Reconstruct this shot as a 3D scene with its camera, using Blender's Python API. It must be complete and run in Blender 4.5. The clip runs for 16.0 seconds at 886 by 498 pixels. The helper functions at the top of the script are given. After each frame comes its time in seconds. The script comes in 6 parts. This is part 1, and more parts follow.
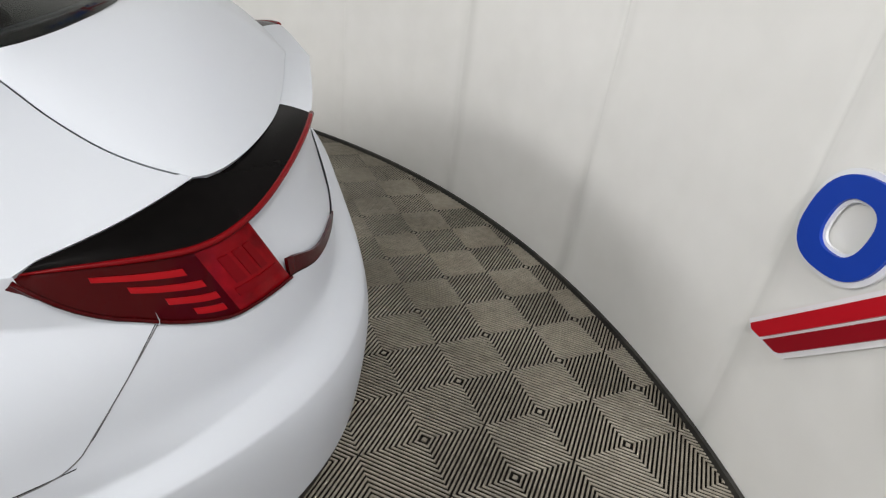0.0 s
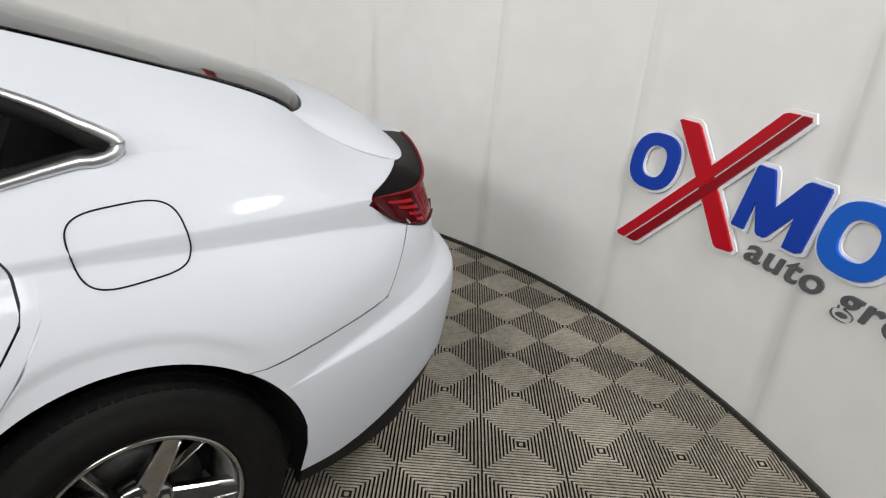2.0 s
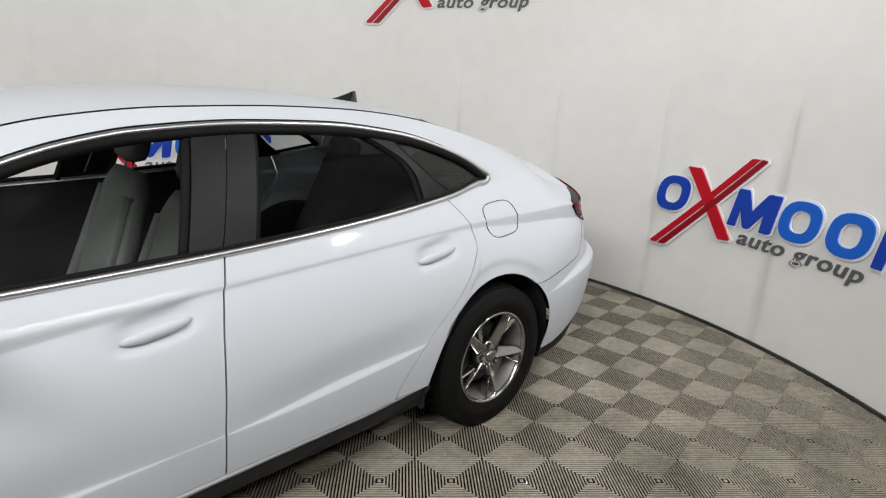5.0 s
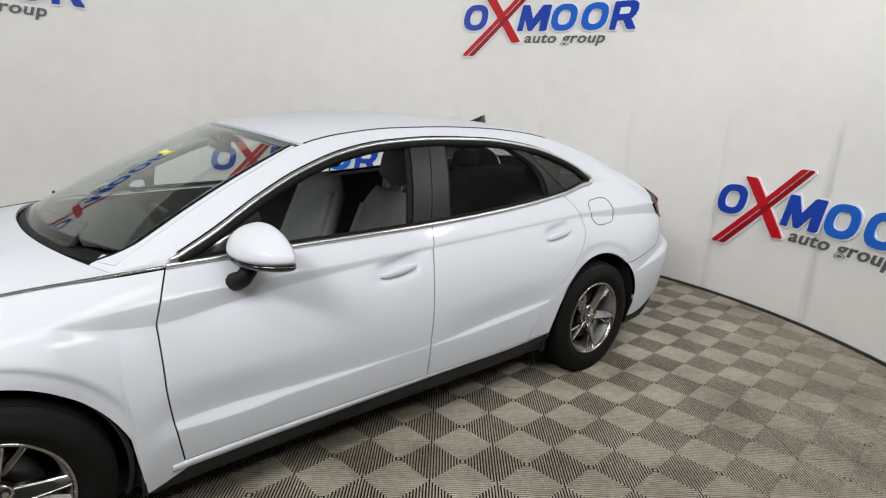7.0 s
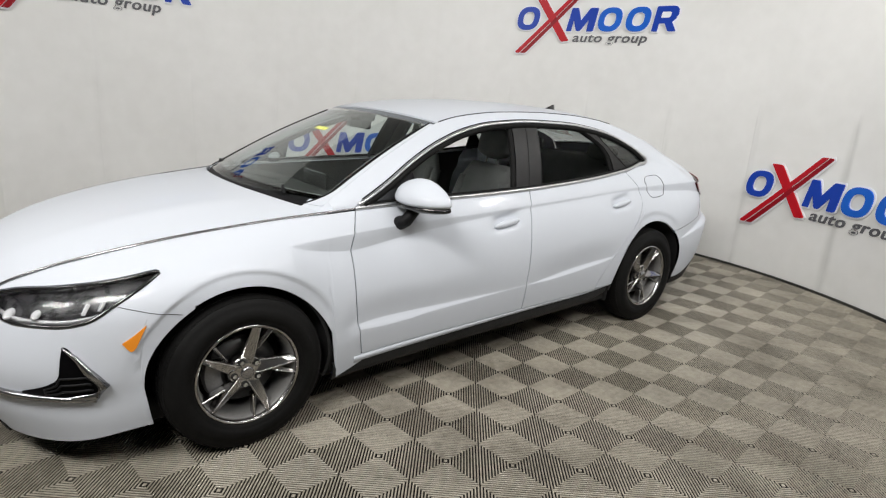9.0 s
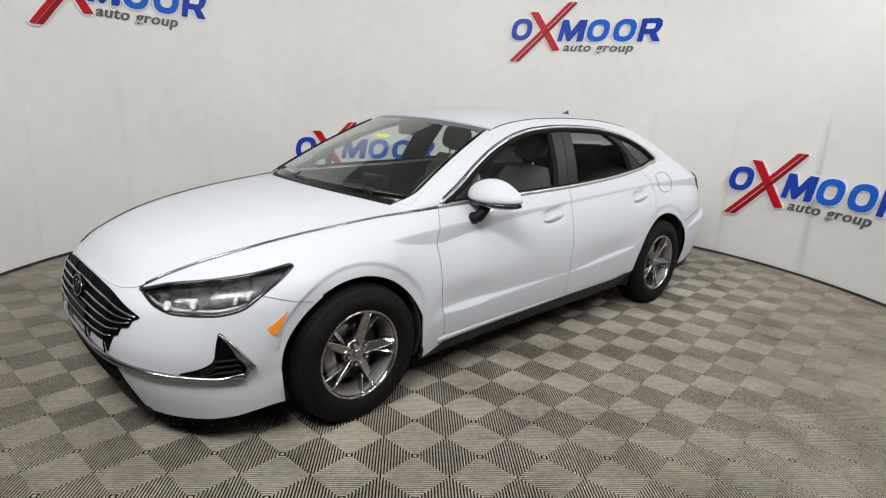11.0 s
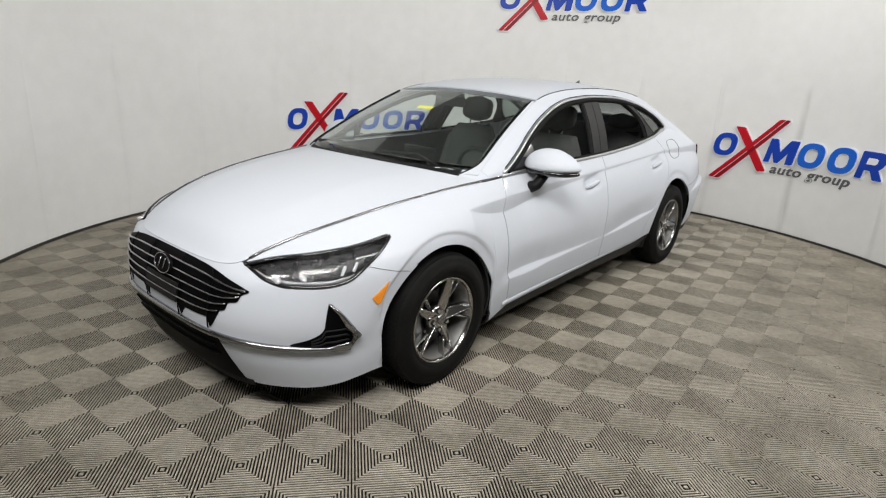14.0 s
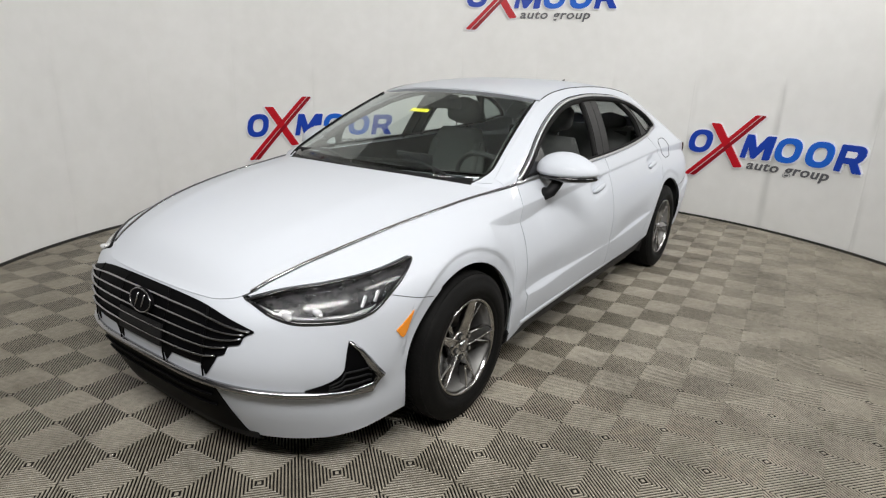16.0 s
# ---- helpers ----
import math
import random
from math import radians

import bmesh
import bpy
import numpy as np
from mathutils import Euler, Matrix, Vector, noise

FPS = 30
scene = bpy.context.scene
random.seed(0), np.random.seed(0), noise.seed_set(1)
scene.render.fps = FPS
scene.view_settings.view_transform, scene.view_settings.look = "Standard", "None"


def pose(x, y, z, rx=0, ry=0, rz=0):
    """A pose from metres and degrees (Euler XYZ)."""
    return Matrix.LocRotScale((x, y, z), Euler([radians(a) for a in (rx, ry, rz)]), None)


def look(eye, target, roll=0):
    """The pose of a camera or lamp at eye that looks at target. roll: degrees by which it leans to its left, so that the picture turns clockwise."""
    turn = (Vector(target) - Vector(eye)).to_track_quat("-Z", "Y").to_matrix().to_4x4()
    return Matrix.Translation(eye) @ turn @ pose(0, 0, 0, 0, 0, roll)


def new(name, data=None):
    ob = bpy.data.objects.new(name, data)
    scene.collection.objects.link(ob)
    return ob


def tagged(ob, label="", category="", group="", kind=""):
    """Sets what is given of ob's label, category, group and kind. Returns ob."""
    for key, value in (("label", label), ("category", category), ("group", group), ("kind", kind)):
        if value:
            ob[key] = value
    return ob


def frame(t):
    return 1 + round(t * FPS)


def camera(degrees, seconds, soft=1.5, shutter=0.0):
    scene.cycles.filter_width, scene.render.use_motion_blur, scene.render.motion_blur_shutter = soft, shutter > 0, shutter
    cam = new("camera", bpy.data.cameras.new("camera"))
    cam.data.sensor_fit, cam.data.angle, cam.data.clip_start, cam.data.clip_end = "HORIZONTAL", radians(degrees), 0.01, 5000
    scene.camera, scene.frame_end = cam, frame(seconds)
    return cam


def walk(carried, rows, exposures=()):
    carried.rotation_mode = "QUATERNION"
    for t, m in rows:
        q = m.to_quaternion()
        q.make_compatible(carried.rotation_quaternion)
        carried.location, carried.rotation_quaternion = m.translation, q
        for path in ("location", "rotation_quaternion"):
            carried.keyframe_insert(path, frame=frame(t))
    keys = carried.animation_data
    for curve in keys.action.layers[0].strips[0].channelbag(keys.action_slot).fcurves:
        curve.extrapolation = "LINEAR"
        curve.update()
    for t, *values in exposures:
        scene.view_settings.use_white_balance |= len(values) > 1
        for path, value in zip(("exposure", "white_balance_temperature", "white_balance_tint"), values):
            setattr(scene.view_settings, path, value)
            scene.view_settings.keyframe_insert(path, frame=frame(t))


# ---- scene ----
cam = camera(74.4, 16.0, 1.2)
PATH = [
    (0, (2.28, -1.449, 1.359), (2.907, 0.165, 0.357), 7.6),
    (0.5, (2.115, -1.767, 1.383), (2.907, -0.182, 0.455), 5.7),
    (1, (1.911, -1.897, 1.388), (2.846, -0.377, 0.485), 2.4),
    (1.5, (1.57, -1.907, 1.397), (2.626, -0.445, 0.533), 2.6),
    (2, (1.305, -2.002, 1.435), (2.466, -0.579, 0.644), 4.0),
    (2.5, (1.01, -2.152, 1.495), (2.262, -0.751, 0.81), 3.9),
    (3, (0.738, -2.235, 1.497), (2.054, -0.856, 0.891), 3.5),
    (3.5, (0.383, -2.323, 1.509), (1.739, -0.965, 0.946), 3.1),
    (6, (-0.871, -2.609, 1.537), (0.435, -1.194, 0.998), 2.6),
    (6.5, (-1.1, -2.758, 1.562), (0.134, -1.272, 1.041), 2.3),
    (7, (-1.362, -2.799, 1.549), (-0.118, -1.315, 1.048), 2.6),
    (7.5, (-1.586, -2.903, 1.537), (-0.326, -1.424, 1.063), 3.4),
    (8, (-1.783, -3.164, 1.524), (-0.564, -1.651, 1.048), 2.5),
    (8.5, (-1.984, -3.204, 1.511), (-0.794, -1.68, 1.001), 2.3),
    (9, (-2.198, -3.059, 1.504), (-0.98, -1.561, 0.982), 3.6),
    (11.5, (-3.028, -2.954, 1.504), (-1.666, -1.574, 1.011), 2.5),
    (12, (-3.162, -3.018, 1.502), (-1.771, -1.666, 1.014), 2.8),
    (12.5, (-3.262, -3.05, 1.476), (-1.853, -1.721, 0.974), 3.1),
    (13, (-3.352, -2.899, 1.466), (-1.954, -1.576, 0.922), 3.8),
    (13.5, (-3.452, -2.701, 1.469), (-2.031, -1.421, 0.883), 3.8),
    (14, (-3.417, -2.576, 1.499), (-1.967, -1.332, 0.909), 2.7),
    (14.5, (-3.313, -2.45, 1.501), (-1.836, -1.232, 0.922), 1.7),
    (15, (-3.302, -2.314, 1.514), (-1.798, -1.129, 0.934), 2.0),
    (15.5, (-3.356, -2.199, 1.509), (-1.817, -1.068, 0.916), 1.8),
    (16, (-3.373, -2.138, 1.469), (-1.814, -1.027, 0.893), 1.8),
]
walk(cam, [(t, look(eye, target, roll)) for t, eye, target, roll in PATH], ((0.0, 0.08), (1.5, 0.03), (3.5, -0.06), (6.0, -0.04), (9.0, 0.0), (16.0, 0.0)))

# ---- light ----
world = bpy.data.worlds.new("world")
scene.world = world
world.use_nodes = True
world.node_tree.nodes["Background"].inputs[0].default_value = (0.9, 0.95, 1.0, 1)
world.node_tree.nodes["Background"].inputs[1].default_value = 0.05
RX, RY, RAD = 0.03, -0.10, 3.60  # the round booth: centre and radius
CEIL = 4.3


# ---- helpers of this scene ----
def mesh_of(name, bm, mat, smooth=True):
    me = bpy.data.meshes.new(name)
    bm.to_mesh(me)
    bm.free()
    for p in me.polygons:
        p.use_smooth = smooth
    me.materials.append(mat)
    return me


def part(name, bm, material, parent, label="", smooth=True):
    ob = new(name, mesh_of(name, bm, material, smooth))
    ob.parent = parent
    if label:
        ob["label"] = label
    return ob


def empty(name, label, category, group="", kind="", at=(0, 0, 0)):
    ob = new(name)
    ob.empty_display_size = 0.1
    ob.location = at
    return tagged(ob, label, category, group, kind)


def bsdf(name, color, rough=0.5, metal=0.0, **more):
    m = bpy.data.materials.new(name)
    m.use_nodes = True
    b = m.node_tree.nodes["Principled BSDF"]
    b.inputs["Base Color"].default_value = (*color, 1)
    b.inputs["Roughness"].default_value = rough
    b.inputs["Metallic"].default_value = metal
    for k, v in more.items():
        b.inputs[k.replace("_", " ")].default_value = v
    return m


def vary(m, dark, light, scale=4.0, fine=60.0, bump=0.0, bump_scale=200.0, rough=None, per_piece=0.0):
    """Colour that wanders between two values at two scales, fine relief and uneven gloss."""
    t = m.node_tree
    n, k, b = t.nodes, t.links, m.node_tree.nodes["Principled BSDF"]
    co = n.new("ShaderNodeTexCoord")
    geo = n.new("ShaderNodeNewGeometry")
    a, c = n.new("ShaderNodeTexNoise"), n.new("ShaderNodeTexNoise")
    a.inputs["Scale"].default_value, c.inputs["Scale"].default_value = scale, fine
    a.inputs["Detail"].default_value = 5
    k.new(geo.outputs["Position"], a.inputs["Vector"])
    k.new(geo.outputs["Position"], c.inputs["Vector"])
    mix = n.new("ShaderNodeMath")
    mix.operation = "MULTIPLY_ADD"
    k.new(c.outputs["Fac"], mix.inputs[0])
    mix.inputs[1].default_value = 0.45
    half = n.new("ShaderNodeMath")
    half.operation = "MULTIPLY"
    k.new(a.outputs["Fac"], half.inputs[0])
    half.inputs[1].default_value = 0.75
    k.new(half.outputs[0], mix.inputs[2])
    last = mix.outputs[0]
    if per_piece:
        info = n.new("ShaderNodeObjectInfo")
        add = n.new("ShaderNodeMath")
        add.operation = "MULTIPLY_ADD"
        k.new(info.outputs["Random"], add.inputs[0])
        add.inputs[1].default_value = per_piece
        k.new(last, add.inputs[2])
        last = add.outputs[0]
    ramp = n.new("ShaderNodeValToRGB")
    ramp.color_ramp.elements[0].position, ramp.color_ramp.elements[1].position = 0.35, 0.85
    ramp.color_ramp.elements[0].color, ramp.color_ramp.elements[1].color = (*dark, 1), (*light, 1)
    k.new(last, ramp.inputs[0])
    k.new(ramp.outputs[0], b.inputs["Base Color"])
    if rough:
        r = n.new("ShaderNodeMapRange")
        r.inputs["To Min"].default_value, r.inputs["To Max"].default_value = rough
        k.new(a.outputs["Fac"], r.inputs["Value"])
        k.new(r.outputs[0], b.inputs["Roughness"])
    if bump:
        f, bp = n.new("ShaderNodeTexNoise"), n.new("ShaderNodeBump")
        f.inputs["Scale"].default_value = bump_scale
        k.new(geo.outputs["Position"], f.inputs["Vector"])
        bp.inputs["Strength"].default_value, bp.inputs["Distance"].default_value = bump, 0.002
        k.new(f.outputs["Fac"], bp.inputs["Height"])
        k.new(bp.outputs[0], b.inputs["Normal"])
    return m


def clear_glass(name, tint, rough=0.0):
    m = bsdf(name, tint, rough)
    b = m.node_tree.nodes["Principled BSDF"]
    b.inputs["Transmission Weight"].default_value = 1.0
    b.inputs["IOR"].default_value = 1.45
    return m


def grid_bm(rows, out, lip=0.0, close=False):
    """Faces over rows of points, turned to face out; lip folds the rim back behind the skin."""
    bm = bmesh.new()
    vs = [[bm.verts.new(p) for p in r] for r in rows]
    for r0, r1 in zip(vs, vs[1:]):
        for a, b, c, d in zip(r0, r0[1:], r1[1:], r1):
            if len({tuple(round(q, 6) for q in v.co) for v in (a, b, c, d)}) == 4:
                bm.faces.new((a, b, c, d))
            else:
                seen, keep = set(), []
                for v in (a, b, c, d):
                    key = tuple(round(q, 6) for q in v.co)
                    if key not in seen:
                        seen.add(key)
                        keep.append(v)
                if len(keep) == 3:
                    bm.faces.new(keep)
    bm.normal_update()
    total = Vector()
    for f in bm.faces:
        total += f.normal * f.calc_area()
    if total.dot(Vector(out)) < 0:
        bmesh.ops.reverse_faces(bm, faces=bm.faces[:])
        bm.normal_update()
    if lip:
        rim = [e for e in bm.edges if e.is_boundary]
        back = {}
        for e in rim:
            for v in e.verts:
                if v not in back:
                    back[v] = bm.verts.new(v.co - v.normal * lip)
        for e in rim:
            f = e.link_faces[0]
            a, b = e.verts
            loop = [l for l in f.loops if l.edge == e][0]
            a, b = loop.vert, loop.link_loop_next.vert
            bm.faces.new((b, a, back[a], back[b]))
        for e in rim:
            e.smooth = False
    bmesh.ops.delete(bm, geom=[v for v in bm.verts if not v.link_faces], context="VERTS")
    return bm


def pane_bm(rows, out, thick=0.004):
    """A closed sheet of glass: the rows in front, the same set back by thick, and the rim."""
    bm = grid_bm(rows, out)
    bm.normal_update()
    front = bm.faces[:]
    back = {v: bm.verts.new(v.co - v.normal * thick) for v in bm.verts[:]}
    for e in [e for e in bm.edges if e.is_boundary]:
        loop = e.link_loops[0]
        a, b = loop.vert, loop.link_loop_next.vert
        bm.faces.new((b, a, back[a], back[b]))
    for f in front:
        bm.faces.new([back[v] for v in reversed(f.verts[:])])
    return bm


def box_bm(x0, x1, y0, y1, z0, z1, bevel=0.0, seg=2):
    bm = bmesh.new()
    bmesh.ops.create_cube(bm, size=1)
    for v in bm.verts:
        v.co = Vector(((x0 + x1) / 2 + v.co.x * (x1 - x0), (y0 + y1) / 2 + v.co.y * (y1 - y0), (z0 + z1) / 2 + v.co.z * (z1 - z0)))
    if bevel:
        bmesh.ops.bevel(bm, geom=bm.edges[:], offset=bevel, segments=seg, profile=0.5, affect="EDGES")
    return bm


def prism_bm(poly, d0, d1, bevel=0.0):
    """A flat polygon (list of (a, b)) made solid between depths d0 and d1: points (a, d, b)."""
    bm = bmesh.new()
    lo = [bm.verts.new((a, d0, b)) for a, b in poly]
    hi = [bm.verts.new((a, d1, b)) for a, b in poly]
    bm.faces.new(lo)
    bm.faces.new(hi[::-1])
    for i in range(len(poly)):
        j = (i + 1) % len(poly)
        bm.faces.new((lo[j], lo[i], hi[i], hi[j]))
    bmesh.ops.recalc_face_normals(bm, faces=bm.faces[:])
    if bevel:
        bmesh.ops.bevel(bm, geom=[e for e in bm.edges], offset=bevel, segments=1, affect="EDGES")
    return bm


def tube_bm(points, radius, sides=8, flat=1.0):
    """A round bar along points."""
    bm = bmesh.new()
    rings = []
    pts = [Vector(p) for p in points]
    for i, p in enumerate(pts):
        d = (pts[min(i + 1, len(pts) - 1)] - pts[max(i - 1, 0)]).normalized()
        u = d.cross(Vector((0, 0, 1)))
        if u.length < 0.05:
            u = d.cross(Vector((0, 1, 0)))
        u.normalize()
        w = u.cross(d)
        r = radius[i] if isinstance(radius, (list, tuple)) else radius
        rings.append([bm.verts.new(p + u * (math.cos(2 * math.pi * k / sides) * r) + w * (math.sin(2 * math.pi * k / sides) * r * flat)) for k in range(sides)])
    for a, b in zip(rings, rings[1:]):
        for k in range(sides):
            bm.faces.new((a[k], a[(k + 1) % sides], b[(k + 1) % sides], b[k]))
    bm.faces.new(rings[0][::-1])
    bm.faces.new(rings[-1])
    bmesh.ops.recalc_face_normals(bm, faces=bm.faces[:])
    return bm


def spin_bm(profile, n=64, axis="Y", closed=True):
    """A turned body: profile is a list of (radius, depth); closed joins its ends."""
    bm = bmesh.new()
    rings = []
    for k in range(n):
        a = 2 * math.pi * k / n
        rings.append([bm.verts.new((r * math.cos(a), d, r * math.sin(a))) for r, d in profile])
    m = len(profile)
    for k in range(n):
        a, b = rings[k], rings[(k + 1) % n]
        for i in range(m if closed else m - 1):
            j = (i + 1) % m
            bm.faces.new((a[i], a[j], b[j], b[i]))
    bmesh.ops.remove_doubles(bm, verts=bm.verts[:], dist=1e-6)
    bmesh.ops.recalc_face_normals(bm, faces=bm.faces[:])
    return bm


def smooth_by_angle(ob, degrees=35):
    me = ob.data
    bm = bmesh.new()
    bm.from_mesh(me)
    for e in bm.edges:
        if len(e.link_faces) == 2 and e.calc_face_angle(0) > radians(degrees):
            e.smooth = False
    bm.to_mesh(me)
    bm.free()
    return ob


def lin(a, b, n):
    return [a + (b - a) * i / (n - 1) for i in range(n)]


def crisp(ob):
    """Lets the large faces keep their own tilt, so that pressed creases stay sharp."""
    m = ob.modifiers.new("crease", "WEIGHTED_NORMAL")
    m.mode, m.weight, m.keep_sharp = "FACE_AREA", 50, True
    return ob


# ---- materials ----
wall_white = vary(bsdf("wall_white", (0.78, 0.78, 0.76), 0.45), (0.79, 0.79, 0.77), (0.87, 0.87, 0.855), 0.9, 7.0, 0.05, 90, (0.35, 0.55))


def joint_dirt(m, start, step, z_top):
    """Grey dirt that has settled along the upright joints of the round wall, up to a height."""
    t = m.node_tree
    n, k = t.nodes, t.links

    def op(kind, a, b=None, c=None):
        nd = n.new("ShaderNodeMath")
        nd.operation = kind
        for i, v in enumerate((a, b, c)):
            if v is None:
                continue
            if isinstance(v, (int, float)):
                nd.inputs[i].default_value = v
            else:
                k.new(v, nd.inputs[i])
        return nd.outputs[0]

    geo, sep = n.new("ShaderNodeNewGeometry"), n.new("ShaderNodeSeparateXYZ")
    k.new(geo.outputs["Position"], sep.inputs[0])
    ang = op("ARCTAN2", op("SUBTRACT", sep.outputs[1], RY), op("SUBTRACT", sep.outputs[0], RX))
    turn = op("ADD", op("DIVIDE", op("SUBTRACT", op("MULTIPLY", ang, 180 / math.pi), start), step), 20.5)
    off = op("MULTIPLY", op("ABSOLUTE", op("SUBTRACT", op("FRACT", turn), 0.5)), radians(step) * RAD)
    noise = n.new("ShaderNodeTexNoise")
    stretch = n.new("ShaderNodeMapping")
    stretch.inputs["Scale"].default_value = (5.0, 5.0, 0.9)
    k.new(geo.outputs["Position"], stretch.inputs["Vector"])
    k.new(stretch.outputs[0], noise.inputs["Vector"])
    noise.inputs["Scale"].default_value = 1.0
    noise.inputs["Detail"].default_value = 4

    def ramp(value, a, b):
        r = n.new("ShaderNodeMapRange")
        r.interpolation_type = "SMOOTHSTEP"
        r.inputs["From Min"].default_value, r.inputs["From Max"].default_value = a, b
        k.new(value, r.inputs["Value"])
        return r.outputs[0]

    wide = op("MULTIPLY", ramp(off, 0.075, 0.0), ramp(noise.outputs["Fac"], 0.38, 0.66))
    line = op("MULTIPLY", ramp(off, 0.012, 0.001), 0.30)
    both = op("MULTIPLY", op("MAXIMUM", wide, line), ramp(sep.outputs[2], z_top + 0.04, z_top - 0.12))
    # the sheets beside the entrance are the dirty ones
    both = op("MULTIPLY", both, op("MULTIPLY_ADD", ramp(ang, radians(38), radians(14)), 0.8, 0.2))
    b = n["Principled BSDF"]
    old = b.inputs["Base Color"].links[0].from_socket
    mix = n.new("ShaderNodeMix")
    mix.data_type = "RGBA"
    k.new(op("MULTIPLY", both, 0.38), mix.inputs["Factor"])
    k.new(old, mix.inputs["A"])
    mix.inputs["B"].default_value = (0.40, 0.41, 0.38, 1)
    k.new(mix.outputs["Result"], b.inputs["Base Color"])
    return m


joint_dirt(wall_white, -20.5, 14.6, 1.50)
room_grey = vary(bsdf("room_grey", (0.2, 0.2, 0.2), 0.8), (0.17, 0.17, 0.168), (0.22, 0.22, 0.218), 0.6, 9.0)
ceiling_grey = vary(bsdf("ceiling_grey", (0.4, 0.4, 0.39), 0.9), (0.30, 0.30, 0.295), (0.38, 0.38, 0.373), 1.5, 12.0)
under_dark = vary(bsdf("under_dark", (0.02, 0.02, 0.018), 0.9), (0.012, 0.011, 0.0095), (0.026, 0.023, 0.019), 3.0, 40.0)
tile_taupe = vary(bsdf("tile_taupe", (0.2, 0.19, 0.17), 0.4, 0.0, Specular_IOR_Level=0.75), (0.130, 0.114, 0.085), (0.40, 0.364, 0.294), 2.6, 30.0, 0.3, 400, (0.27, 0.48), 0.10)
# groove shade put into the colour: the tile's plastic, made near-black
groove_shade = vary(bsdf("groove_shade", (0.015, 0.0135, 0.0115), 0.9), (0.009, 0.008, 0.007), (0.026, 0.023, 0.019), 2.0, 50.0)
strip_black = vary(bsdf("strip_black", (0.02, 0.02, 0.02), 0.6), (0.010, 0.010, 0.010), (0.05, 0.048, 0.042), 3.0, 40.0)
paint = bsdf("white_paint", (0.56, 0.588, 0.635), 0.5, 0.0, Specular_IOR_Level=0.08, Coat_Weight=0.27, Coat_Roughness=0.06)
sill_plastic = vary(bsdf("sill_plastic", (0.04, 0.04, 0.042), 0.5, 0.0, Specular_IOR_Level=0.3), (0.011, 0.011, 0.012), (0.022, 0.022, 0.023), 4.0, 80.0, 0.2, 900, (0.42, 0.6))
black_plastic = vary(bsdf("black_plastic", (0.02, 0.02, 0.022), 0.55, 0.0, Specular_IOR_Level=0.16), (0.006, 0.006, 0.0065), (0.015, 0.015, 0.016), 4.0, 80.0, 0.2, 900, (0.45, 0.65))
gloss_black = bsdf("gloss_black", (0.008, 0.008, 0.009), 0.12, 0.0, Coat_Weight=0.6)
pillar_black = vary(bsdf("pillar_black", (0.03, 0.03, 0.032), 0.45, 0.0, Specular_IOR_Level=0.2), (0.006, 0.0058, 0.0062), (0.017, 0.0165, 0.017), 6.0, 120.0, 0.1, 700)
grille_black = bsdf("grille_black", (0.0025, 0.0025, 0.003), 0.5, 0.0, Specular_IOR_Level=0.05)
chrome = bsdf("chrome", (0.66, 0.67, 0.69), 0.2, 1.0)
satin_chrome = bsdf("satin_chrome", (0.60, 0.605, 0.62), 0.34, 1.0)
dark_chrome = bsdf("dark_chrome", (0.38, 0.38, 0.39), 0.2, 1.0)
alloy = vary(bsdf("alloy", (0.5, 0.5, 0.5), 0.16, 1.0), (0.42, 0.412, 0.405), (0.52, 0.512, 0.505), 5.0, 50.0)
bright_alloy = bsdf("bright_alloy", (0.75, 0.74, 0.73), 0.25, 1.0)
barrel_silver = vary(bsdf("barrel_silver", (0.4, 0.4, 0.39), 0.45, 0.35), (0.15, 0.148, 0.142), (0.22, 0.217, 0.21), 6.0, 60.0)
steel_dark = bsdf("steel_dark", (0.12, 0.12, 0.12), 0.45, 0.9)
rubber = vary(bsdf("rubber", (0.018, 0.018, 0.018), 0.7, 0.0, Specular_IOR_Level=0.14), (0.003, 0.003, 0.003), (0.008, 0.0078, 0.0075), 5.0, 60.0, 0.3, 300, (0.55, 0.75))
seal_rubber = bsdf("seal_rubber", (0.005, 0.005, 0.005), 0.7, 0.0, Specular_IOR_Level=0.15)
joint_grey = bsdf("joint_grey", (0.10, 0.10, 0.105), 0.7)
well_black = bsdf("well_black", (0.008, 0.008, 0.008), 0.9)
windscreen_glass = clear_glass("windscreen_glass", (0.70, 0.79, 0.75))
windscreen_glass.node_tree.nodes["Principled BSDF"].inputs["IOR"].default_value = 1.55
rear_glass = clear_glass("privacy_glass", (0.44, 0.47, 0.46))
rear_glass.node_tree.nodes["Principled BSDF"].inputs["IOR"].default_value = 1.34
lamp_glass = clear_glass("lamp_glass", (0.97, 0.97, 0.98))
lamp_glass.node_tree.nodes["Principled BSDF"].inputs["IOR"].default_value = 1.28
lamp_black = vary(bsdf("lamp_black", (0.03, 0.03, 0.032), 0.3, 0.15, Specular_IOR_Level=0.3), (0.003, 0.003, 0.0035), (0.022, 0.022, 0.024), 30.0, 160.0, 1.0, 110, (0.15, 0.4))
red_lens = bsdf("red_lens", (0.045, 0.0006, 0.0012), 0.12, 0.0, Specular_IOR_Level=0.14)
red_edge = bsdf("red_edge", (0.15, 0.002, 0.004), 0.25, 0.0, Specular_IOR_Level=0.15)
red_bright = bsdf("red_bright", (0.30, 0.004, 0.007), 0.3, 0.0, Specular_IOR_Level=0.15)
